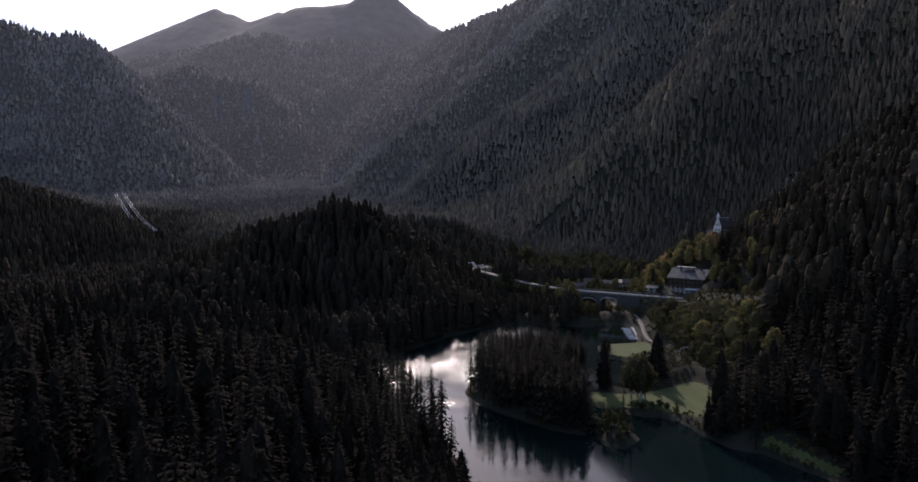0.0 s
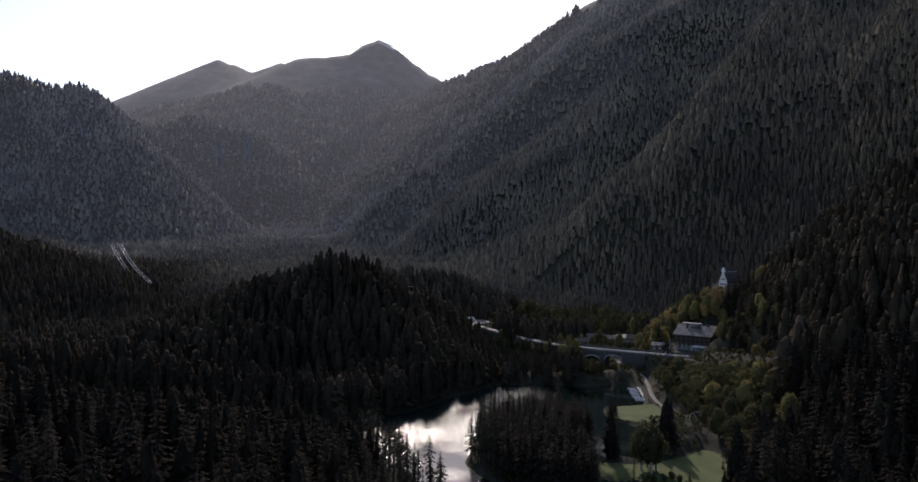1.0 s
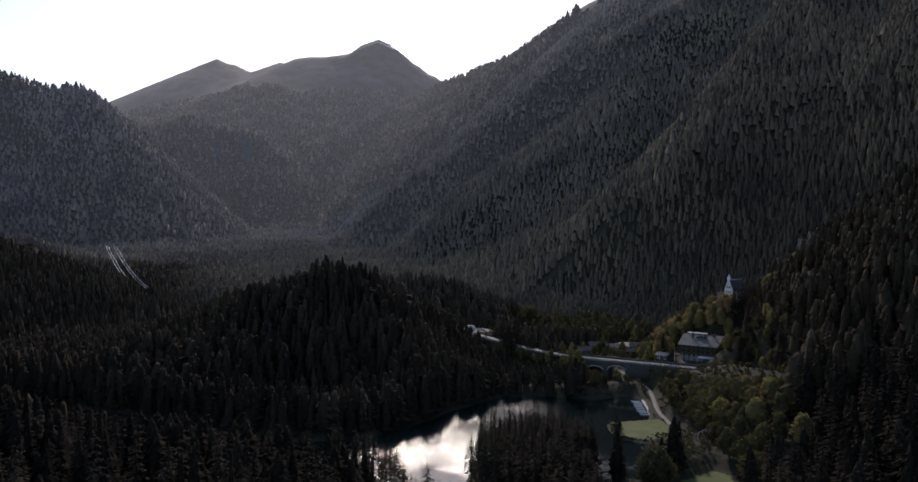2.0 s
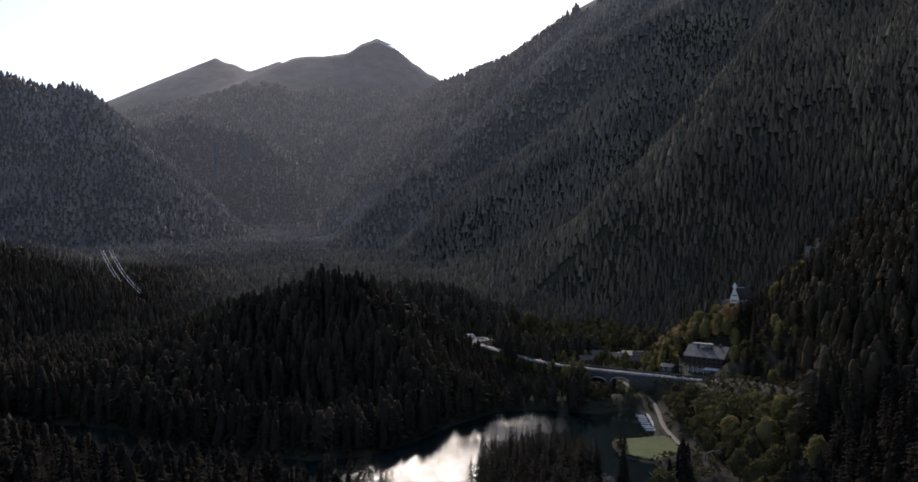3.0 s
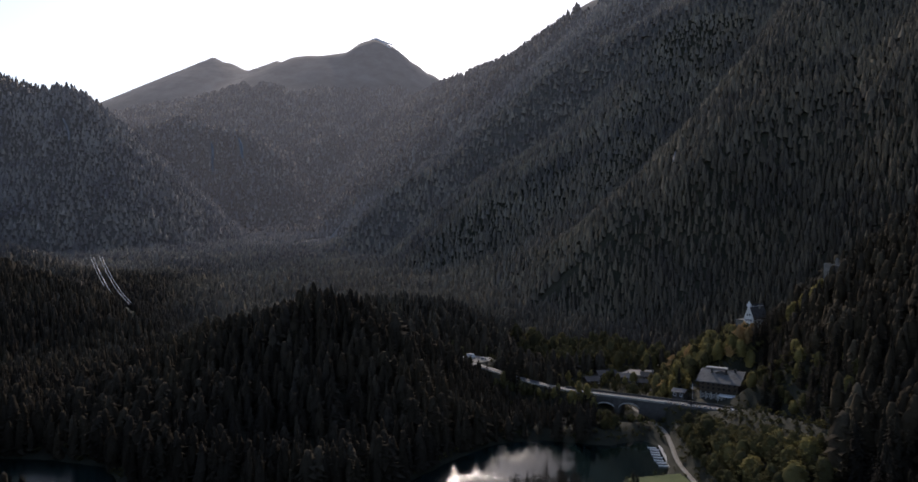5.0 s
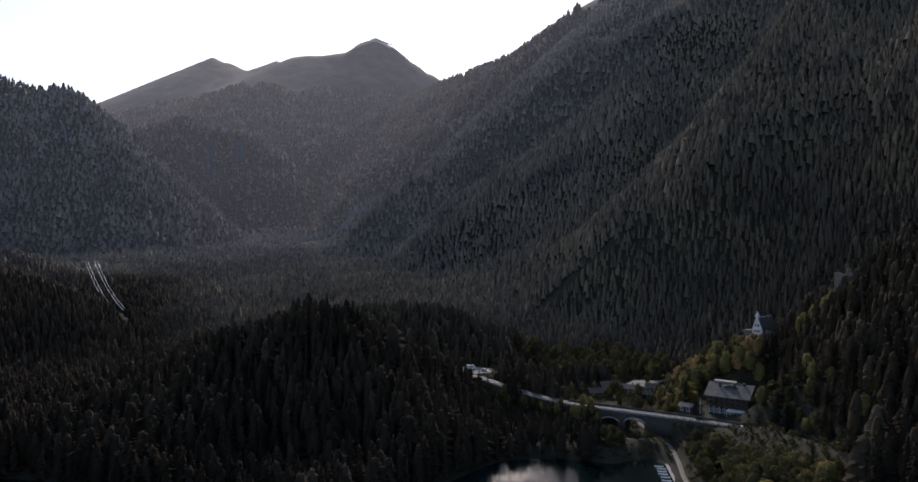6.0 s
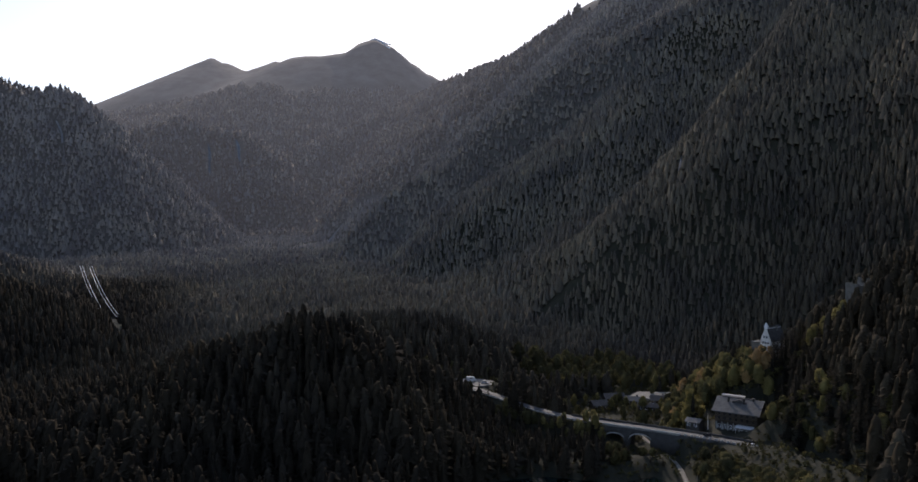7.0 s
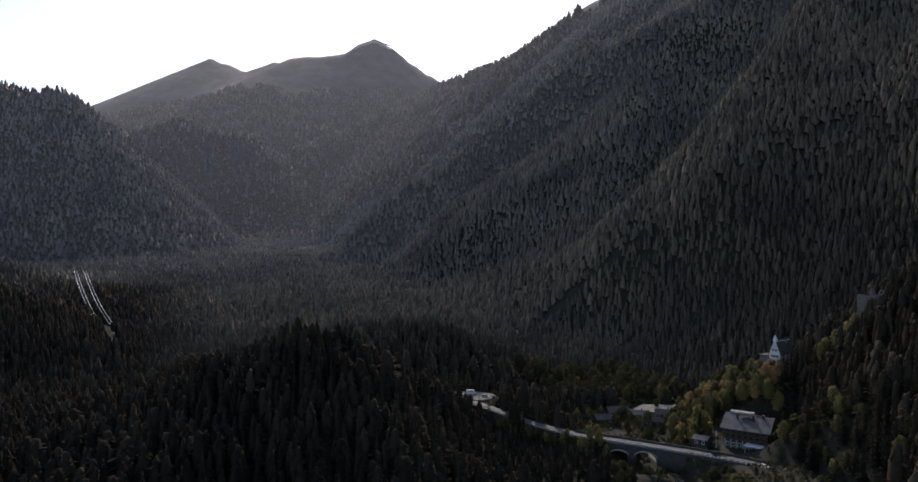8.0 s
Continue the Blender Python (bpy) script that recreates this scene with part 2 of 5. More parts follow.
def shore(x, y, ring):
    """Signed distance to a closed outline: minus inside."""
    d, _ = along(x, y, [(*p, 0) for p in ring + ring[:1]])
    inside = np.zeros(x.shape, bool)
    for (ax, ay), (bx, by) in zip(ring, ring[1:] + ring[:1]):
        if ay != by:
            inside ^= ((ay > y) != (by > y)) & (x < (bx - ax) * (y - ay) / (by - ay) + ax)
    return np.where(inside, -d, d)


LAKE = [(112, 120), (103, 188), (91, 210), (83, 215), (78, 230), (75, 241), (62, 246), (50, 258), (47, 271), (56, 277), (68, 276), (77, 288),
        (83, 305), (79, 322), (68, 329), (68, 352), (89, 357), (92, 366), (97, 396), (91, 408), (73, 399), (39, 408), (19, 402),
        (0, 381), (-21, 350), (-38, 332), (-60, 326), (-95, 334), (-137, 347), (-155, 370), (-190, 381), (-240, 384), (-262, 360),
        (-215, 322), (-150, 300), (-90, 277), (-58, 266), (-30, 268), (-17, 258), (-12, 240), (-4, 220), (0, 200), (4, 170), (8, 120)]
ISLAND = [(2, 274), (7, 259), (14, 249), (21, 241), (30, 231), (40, 226), (45, 236), (44, 262), (52, 292), (50, 318), (36, 328), (18, 316), (6, 295)]
ISLET = [(44, 226), (45, 217), (51, 214), (57, 222), (57, 233), (50, 237)]
MEADOWS = [[(48, 258), (56, 252), (66, 249), (76, 244), (82, 239.5), (88, 239), (95, 256), (98, 279), (94, 284), (84, 277), (73, 270), (62, 267), (50, 269)],
           [(69, 330), (80, 323), (93, 330), (96, 345), (94, 356), (70, 351)],
           [(92, 213), (103.5, 190), (106, 191), (95, 215)]]
# pale scree chutes and rock faces among the woods: x, y, half width
SCREES = [[(-400, 1815, 5), (-372, 1885, 12), (-345, 1930, 9), (-295, 1975, 4)], [(-838, 2520, 2), (-822, 2490, 6), (-808, 2440, 4), (-790, 2400, 2)],
          [(-752, 2540, 3), (-728, 2500, 8), (-716, 2455, 5), (-690, 2420, 2)], [(-890, 1690, 2), (-866, 1668, 4), (-850, 1640, 2)], [(-940, 2370, 2), (-915, 2340, 5), (-900, 2290, 2)],
          [(252, 884, 1), (244, 864, 2.2), (237, 846, 1.6), (240, 828, 1)], [(-402, 1492, 2), (-375, 1470, 4), (-348, 1474, 2)]]

# ridges: x, y, height, slope of the flanks
RIDGES = [
    # far peaks, two ranges one behind the other
    [(-2600, 4100, 720, 0.5), (-2166, 4350, 815, 0.5), (-1994, 4350, 878, 0.55), (-1786, 4350, 964, 0.55), (-1648, 4350, 1005, 0.55), (-1527, 4350, 1062, 0.55), (-1441, 4350, 1106, 0.55), (-1355, 4350, 1076, 0.55),
     (-1270, 4350, 1030, 0.5), (-1167, 4350, 1028, 0.5), (-1063, 4350, 1082, 0.5), (-700, 4400, 900, 0.5)],
    [(-1713, 3900, 655, 0.55), (-1494, 3920, 750, 0.55), (-1200, 3950, 865, 0.55), (-1026, 3950, 938, 0.55), (-869, 3950, 1013, 0.55), (-682, 3950, 1031, 0.6), (-588, 3950, 1040, 0.7), (-510, 3950, 1088, 0.82), (-432, 3950, 1114, 0.95),
     (-354, 3950, 1080, 0.95), (-245, 3950, 994, 0.9), (-152, 3950, 931, 0.8), (-52, 3950, 876, 0.7), (500, 3950, 800, 0.4)],
    # the long mountain flank
    [(1500, 500, 900, 0.95), (1050, 1000, 880, 0.95), (900, 1400, 873, 0.92), (660, 1850, 850, 0.9), (432, 2300, 800, 0.9), (255, 2700, 735, 0.8), (-50, 3300, 740, 0.66), (-310, 3100, 580, 0.66),
     (-474, 2900, 465, 0.66), (-650, 2650, 355, 0.64), (-770, 2300, 175, 0.6), (-800, 2050, 85, 0.5)],
    [(560, 1330, 420, 0.62), (330, 1180, 215, 0.55), (180, 1060, 90, 0.5)],
    # hills on the other side of the valley
    [(-2100, 1300, 750, 0.8), (-1500, 1650, 560, 0.85), (-1149, 1800, 468, 0.85), (-1075, 1800, 452, 0.85), (-1033, 1800, 437, 0.9), (-992, 1800, 427, 0.95), (-940, 1800, 428, 0.95), (-915, 1800, 398, 1.05), (-898, 1800, 335, 1.05), (-865, 1810, 275, 1.0), (-800, 1830, 215, 0.9), (-740, 1850, 170, 0.8)],
    [(-1250, 2450, 380, 0.75), (-1090, 2580, 440, 0.8), (-961, 2600, 480, 0.8), (-750, 2600, 435, 0.8), (-680, 2600, 375, 0.8), (-610, 2550, 240, 0.75)],
    [(-900, 700, 190, 0.5), (-520, 680, 92, 0.4), (-430, 690, 62, 0.4), (-400, 700, 36, 0.4)],
    [(-640, 1080, 70, 0.3), (-545, 1050, 40, 0.25), (-470, 1050, 36, 0.25), (-430, 1040, 20, 0.25)],
    # the wooded knoll behind the lake
    [(-195, 470, 16, 0.5), (-138, 458, 37, 0.55), (-100, 446, 47, 0.6), (-76, 450, 57, 0.62), (-48, 446, 42, 0.62), (-14, 442, 24, 0.6), (14, 440, 8, 0.5)],
    # the lower hill behind it
    [(-110, 600, 28, 0.4), (-75, 600, 43, 0.45), (-40, 600, 45, 0.45), (-18, 598, 43, 0.45), (5, 592, 30, 0.45), (25, 584, 18, 0.4)],
    # near bank
    [(-420, 230, 75, 0.35), (-300, 210, 60, 0.35), (-150, 170, 38, 0.33), (-85, 172, 29, 0.33), (-45, 195, 14, 0.3), (-20, 222, 6, 0.25)],
    # the steep wooded shoulder above the house
    [(174, 488, 38, 0.9), (188, 466, 46, 0.85), (219, 466, 62, 0.85), (262, 440, 92, 0.85)],
    [(320, 400, 140, 0.9), (500, 330, 300, 0.85), (900, 300, 620, 0.85)],
]
# gullies, and folds where the depth is negative: x, y, depth, width
GULLIES = [
    [(560, 1420, 10, 60), (380, 1600, 40, 80), (220, 1640, 60, 80), (60, 1655, 60, 80), (-80, 1660, 50, 75), (-230, 1600, 10, 60)],
    [(470, 1200, -10, 60), (369, 1280, -30, 60), (290, 1360, -42, 65), (230, 1480, -50, 65), (100, 1465, -50, 65), (0, 1505, -48, 60), (-113, 1515, -44, 55), (-199, 1460, -22, 50)],
    [(280, 1300, 10, 40), (150, 1330, 34, 50), (40, 1360, 34, 50), (-40, 1370, 24, 45), (-110, 1330, 4, 40)],
    [(480, 880, -6, 45), (371, 826, -22, 45), (246, 785, -24, 40), (180, 806, -16, 36), (105, 808, -6, 36)],
    [(480, 740, 6, 45), (350, 690, 24, 48), (264, 668, 24, 45), (205, 655, 5, 40)],
    [(800, 1420, 20, 60), (480, 1180, 75, 80), (250, 1000, 55, 70), (120, 880, 5, 50)],
    [(760, 1120, 30, 60), (520, 900, 65, 70), (330, 760, 40, 55), (250, 700, 3, 40)],
    [(480, 2150, 20, 80), (180, 2080, 80, 110), (-120, 1950, 70, 110), (-350, 1750, 20, 90)],
    [(-1130, 1700, 20, 50), (-980, 1560, 50, 60), (-880, 1420, 20, 60)],
    [(-850, 2550, 20, 50), (-800, 2400, 60, 70), (-760, 2250, 20, 70)],
]
ROAD = [(-40, 545, 25.5), (3, 500, 22), (14, 491, 20.5), (28, 480, 18.3), (40, 469, 16.2), (60, 456, 14.2), (80, 450, 13), (96, 440.5, 13), (111, 430.5, 13.2), (125, 419, 13.8), (136, 405, 14.8), (143, 384, 15.8), (146, 362, 16.6), (152, 330, 18), (165, 280, 21), (190, 200, 26)]
PATH_LINE = [(97, 462, 4), (101, 440, 3.2), (105, 420, 2.4), (103, 400, 1.6), (97.5, 372, 1.2), (97, 350, 1.2), (96, 333, 1.3), (97, 324, 1.5)]


def height(x, y):
    x, y = np.asarray(x, float), np.asarray(y, float)
    floor = 5 + 0.055 * np.maximum(0, y - 640) + 0.05 * np.maximum(0, -y) + 3 * fractal(x, y, 90, 3, 5)
    h = floor
    for k, line in enumerate(RIDGES):
        e = np.full(x.shape, -1e4)
        big = np.clip(max(p[2] for p in line) / 300, 0, 1)
        soft = 10 if max(p[2] for p in line) > 1000 else 6 + 40 * big
        bend = fractal(x, y, 60 + 240 * big, 4, 20 + k)
        for p, q in zip(line[:-1], line[1:]):
            d, (top, slope) = along(x, y, [p, q])
            s = top - slope * (np.sqrt(d * d + soft ** 2) - soft) * (1 + 0.12 * bend)
            e = np.maximum(e, s + (4 + 24 * big) * np.clip(d / 200, 0, 1) * bend)
        s = 3 + 9 * big
        m = np.maximum(h, e)
        h = m + s * np.log1p(np.exp(-np.abs(h - e) / s)) - s * 0.69 * np.exp(-np.abs(h - e) / s)
    for line in GULLIES:
        d, (deep, wide) = along(x + 40 * fractal(x, y, 180, 3, 90), y, line)
        h = h - deep * np.exp(-(d / wide) ** 2)
    # the slope on the far side of the water's right bank
    base = np.interp(y, [0, 200, 330, 400, 440, 490, 520], [150, 116, 109, 128, 158, 175, 260])
    e = 0.82 * (x - base) + 4 * fractal(x, y, 40, 3, 3)
    e = np.where((y < 500), np.minimum(e, 230 + 0.3 * x), -50)
    h = np.maximum(h, np.where(x > base, e + 3, -50))
    # road bench
    d, (rz,) = along(x, y, ROAD)
    h = np.where((x > 118) & (y < 452) & (y > 200), np.minimum(h, rz + 1.25 * np.maximum(0, d - 4)), h)     # the cut above the road
    park = np.clip((1.5 - np.hypot((x - 6) / 19, (y - 508) / 13)) / 0.5, 0, 1)
    h = h + (21.2 - h) * park
    w = np.clip((11 - d) / 7, 0, 1)
    gap = np.clip((np.hypot((x - 94) / 21, (y - 438) / 15) - 0.75) / 0.35, 0, 1)
    h = h + (rz - 0.35 - h) * w * w * (3 - 2 * w) * gap
    low = 1 - gap
    h = h * (1 - low) + np.minimum(h, 2.6) * low
    # the house terrace
    d = np.maximum(np.abs(x - 143) - 15, np.abs(y - 437) - 13)
    h = np.where(y < 452, np.minimum(h, 14.4 + 1.3 * np.maximum(0, d)), h)
    w = np.clip((1.5 - np.maximum(np.abs(x - 143) / 15, np.abs(y - 437) / 13)) / 0.5, 0, 1)
    h = h + (14.4 - h) * w
    # banks and bed of the lake
    sd = -np.maximum(np.maximum(shore(x, y, LAKE), -shore(x, y, ISLAND)), -shore(x, y, ISLET))
    sd = -sd + 1.2 * vnoise(x / 3.5, y / 3.5, 9)
    isl = np.maximum(-shore(x, y, ISLAND), -shore(x, y, ISLET))
    flat = np.minimum(*[shore(x, y, m) for m in MEADOWS[:2]])
    h = np.where(isl > 0, np.minimum(2.8 + 0.08 * isl, 0.7 * isl), h)
    keep = np.clip(flat / 12, 0, 1)
    h = np.where(flat < 12, np.minimum(h, 1.2 + 0.5 * vnoise(x / 14, y / 14, 2) + 0.9 * keep * keep * 14), h)
    d, (pz,) = along(x, y, PATH_LINE)
    w = np.clip((5 - d) / 3.2, 0, 1)
    h = h + (pz - 0.15 - h) * w
    h = np.where(sd > 0, np.minimum(h, 0.25 + 0.62 * sd), np.maximum(-3, 0.45 * sd))
    return h


def ground_sheet():
    """One sheet: rings round the walk, finer where the walk looks."""
    ang = np.concatenate([np.linspace(-40, 40, 460), np.linspace(40, 320, 141)[1:-1]])
    rad = np.concatenate([np.linspace(0.5, 60, 12), np.geomspace(66, 4990, 330)])
    a, r = np.meshgrid(np.radians(ang), rad)
    x, y = r * np.sin(a), 40 + r * np.cos(a)
    z = height(x, y)
    n = len(ang)
    v = np.stack([x, y, z], -1).reshape(-1, 3)
    i, j = np.meshgrid(np.arange(len(rad) - 1), np.arange(n), indexing="ij")
    k = (j + 1) % n
    f = np.stack([i * n + j, i * n + k, (i + 1) * n + k, (i + 1) * n + j], -1).reshape(-1, 4)
    f = f[:, ::-1]
    return v, f, i.reshape(-1), rad


def mesh_from(name, v, f, mat, smooth=False, tint=None, haze_tone=None):
    me = bpy.data.meshes.new(name)
    v, f = np.ascontiguousarray(v, np.float32), np.ascontiguousarray(f, np.int32)
    c = f.shape[1]
    me.vertices.add(len(v))
    me.vertices.foreach_set("co", v.ravel())
    me.loops.add(f.size)
    me.loops.foreach_set("vertex_index", f.ravel())
    me.polygons.add(len(f))
    me.polygons.foreach_set("loop_start", np.arange(0, f.size, c, dtype=np.int32))
    me.update(calc_edges=True)
    me.validate()
    if smooth:
        me.polygons.foreach_set("use_smooth", np.ones(len(f), bool))
    for key, values in (("tint", tint), ("haze_tone", haze_tone)):
        if values is not None:
            at = me.attributes.new(key, "FLOAT", "POINT")
            at.data.foreach_set("value", np.ascontiguousarray(values, np.float32))
    me.materials.append(mat)
    return me


gv, gf, gring, grad = ground_sheet()
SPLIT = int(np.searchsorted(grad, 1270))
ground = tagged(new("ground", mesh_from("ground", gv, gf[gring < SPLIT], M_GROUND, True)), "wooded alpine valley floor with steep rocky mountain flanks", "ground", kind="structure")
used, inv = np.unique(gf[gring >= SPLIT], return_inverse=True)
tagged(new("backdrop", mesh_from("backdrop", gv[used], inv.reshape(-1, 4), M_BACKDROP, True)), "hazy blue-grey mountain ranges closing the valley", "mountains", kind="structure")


def flat_ring(name, ring, z, mat, cell=2.0, drape=None, grow=0.0):
    """A sheet over an outline, cut to a fine grid; drape(x, y) gives its height."""
    xs, ys = [p[0] for p in ring], [p[1] for p in ring]
    gx, gy = np.meshgrid(np.arange(min(xs) - 4, max(xs) + 4, cell), np.arange(min(ys) - 4, max(ys) + 4, cell), indexing="ij")
    inside = shore(gx, gy, ring) < grow
    full = inside[:-1, :-1] & inside[1:, :-1] & inside[1:, 1:] & inside[:-1, 1:]
    idx = np.arange(gx.size).reshape(gx.shape)
    f = np.stack([idx[:-1, :-1], idx[1:, :-1], idx[1:, 1:], idx[:-1, 1:]], -1)[full]
    zz = drape(gx, gy) if drape else np.full(gx.shape, z)
    v = np.stack([gx, gy, zz], -1).reshape(-1, 3)
    used, inv = np.unique(f, return_inverse=True)
    return mesh_from(name, v[used], inv.reshape(f.shape), mat, True)


water = tagged(new("water", flat_ring("water", [(-300, 100), (130, 100), (130, 430), (-300, 430)], 0.0, M_WATER, 6.0)), "dark teal mountain lake with rippled sunlit surface", "lake", kind="structure")
for ring in MEADOWS:
    tagged(new("meadow", flat_ring("meadow", ring, 0, M_GRASS, 1.0, lambda x, y: height(x, y) + 0.12, 0.5)), "sunlit short green meadow grass on the lake shore", "grass", kind="stuff")


def chute(line, mat=None, lift=1.5):
    """A ragged strip of bare stone lying on the slope."""
    p, side = stations(line, 5.0)
    cols = np.linspace(-1, 1, 7)
    half = p[:, 2] * (1 + 0.5 * fractal(p[:, 0], p[:, 1], 12, 2, 44))
    x = p[:, :1] + side[:, :1] * cols * half[:, None]
    y = p[:, 1:2] + side[:, 1:] * cols * half[:, None]
    v = np.stack([x, y, height(x, y) + lift - 2.2 * np.abs(cols)], -1)
    n, k = x.shape
    i, j = np.meshgrid(np.arange(n - 1), np.arange(k - 1), indexing="ij")
    f = np.stack([i * k + j, i * k + j + 1, (i + 1) * k + j + 1, (i + 1) * k + j], -1).reshape(-1, 4)
    return mesh_from("scree", v.reshape(-1, 3), f, mat or M_SCREE, True)


def stations(line, step):
    """Points along a polyline, rounded at its bends: x, y, z, and the unit way sideways (to its right)."""
    pts = np.array(line, float)
    for _ in range(3):
        pts = np.concatenate([pts[:1], np.stack([pts[:-1] * 0.75 + pts[1:] * 0.25, pts[:-1] * 0.25 + pts[1:] * 0.75], 1).reshape(-1, pts.shape[1]), pts[-1:]])
    s = np.concatenate([[0], np.cumsum(np.hypot(*np.diff(pts[:, :2], axis=0).T))])
    t = np.arange(0, s[-1], step)
    p = np.stack([np.interp(t, s, pts[:, k]) for k in range(3)], 1)
    d = np.gradient(p[:, :2], axis=0)
    d /= np.linalg.norm(d, axis=1)[:, None]
    return p, np.stack([d[:, 1], -d[:, 0]], 1)


for line in SCREES:
    tagged(new("scree", chute(line)), "pale bare limestone scree on the wooded slope", "scree", kind="stuff")
M_SNOW = rough_mat("old_snow", (0.35, 0.36, 0.38), (0.62, 0.63, 0.66), 0.02, 0.8, 6.0, 0.2)
for line in ([(-455, 3938, 6), (-420, 3930, 12), (-385, 3936, 9), (-335, 3942, 4)], [(-395, 3925, 3), (-372, 3915, 7), (-345, 3910, 3)]):
    tagged(new("snow_patch", chute(line, M_SNOW, 4.0)), "thin patch of first snow below the summit", "snow", kind="stuff")
crag_z = float(height(np.array([368.0]), np.array([2262.0]))[0])
bm = bmesh.new()
bmesh.ops.create_icosphere(bm, subdivisions=3, radius=1.0)
for v in bm.verts:
    k = 1 + 0.5 * noise.noise(v.co * 2.2)
    v.co = Vector((v.co.x * 13 * k, v.co.y * 13 * k, v.co.z * (22 if v.co.z > 0 else 12) * k))
me = bpy.data.meshes.new("crag")
bm.to_mesh(me)
bm.free()
me.materials.append(M_BACKDROP)
crag = tagged(new("crag", me), "small grey rock pinnacle on the mountain crest", "rock")
crag.location = (368, 2262, crag_z)

# ---- trees: templates of unit height ----
def tube(a, b, ra, rb, n=6):
    a, b = np.array(a, float), np.array(b, float)
    d = (b - a) / (np.linalg.norm(b - a) + 1e-9)
    u = np.cross(d, (0, 0, 1) if abs(d[2]) < 0.9 else (1, 0, 0))
    u /= np.linalg.norm(u)
    w = np.cross(d, u)
    t = np.arange(n) * 2 * np.pi / n
    ring = np.cos(t)[:, None] * u + np.sin(t)[:, None] * w
    v = np.concatenate([a + ring * ra, b + ring * rb])
    i = np.arange(n)
    j = (i + 1) % n
    return v, np.concatenate([np.stack([i, j, j + n], 1), np.stack([i, j + n, i + n], 1)])


def joined(bits):
    v, f, k = [], [], 0
    for a, b in bits:
        v.append(np.asarray(a, float))
        f.append(np.asarray(b, int) + k)
        k += len(a)
    return np.concatenate(v), np.concatenate(f)


def spruce_crown(rng, whorls=17, spread=0.15, low=0.1, fronds=8):
    """Whorls of drooping boughs; each bough a spine with ragged twigs on both sides."""
    bits = []
    for k in range(whorls):
        h = low + (0.985 - low) * (k / (whorls - 1)) ** 0.9
        reach = spread * (1 - h) ** 0.62 * rng.uniform(0.8, 1.15) + 0.006
        n = max(4, int(fronds * (0.55 + 0.6 * (1 - h))))
        turn = rng.uniform(0, 6.28)
        for i in range(n):
            a = turn + i * 2 * np.pi / n + rng.uniform(-0.25, 0.25)
            L = reach * rng.uniform(0.7, 1.15)
            out, side = np.array((np.cos(a), np.sin(a), 0)), np.array((-np.sin(a), np.cos(a), 0))
            hh = h + rng.uniform(-0.012, 0.012)
            p0 = np.array((0, 0, hh + 0.012))
            p1 = out * L * 0.5 + (0, 0, hh + 0.004 - L * 0.12)
            p2 = out * L + (0, 0, hh - L * 0.36)
            wd = L * 0.34
            dz = np.array((0, 0, -wd * 0.55))
            v = [p0, p1, p2, p1 + side * wd + dz - out * L * 0.08, p1 - side * wd + dz - out * L * 0.08,
                 p1 * 0.45 + p2 * 0.55 + side * wd * 0.8 + dz, p1 * 0.45 + p2 * 0.55 - side * wd * 0.8 + dz, p0 * 0.6 + p1 * 0.4]
            bits.append((v, [(7, 3, 1), (7, 1, 4), (1, 5, 2), (1, 2, 6), (0, 3, 7), (0, 7, 4)]))
    bits.append(([(0.004, 0, 0.95), (-0.004, 0.003, 0.95), (-0.002, -0.004, 0.95), (0, 0, 1.0)], [(0, 1, 3), (1, 2, 3), (2, 0, 3)]))
    return joined(bits)


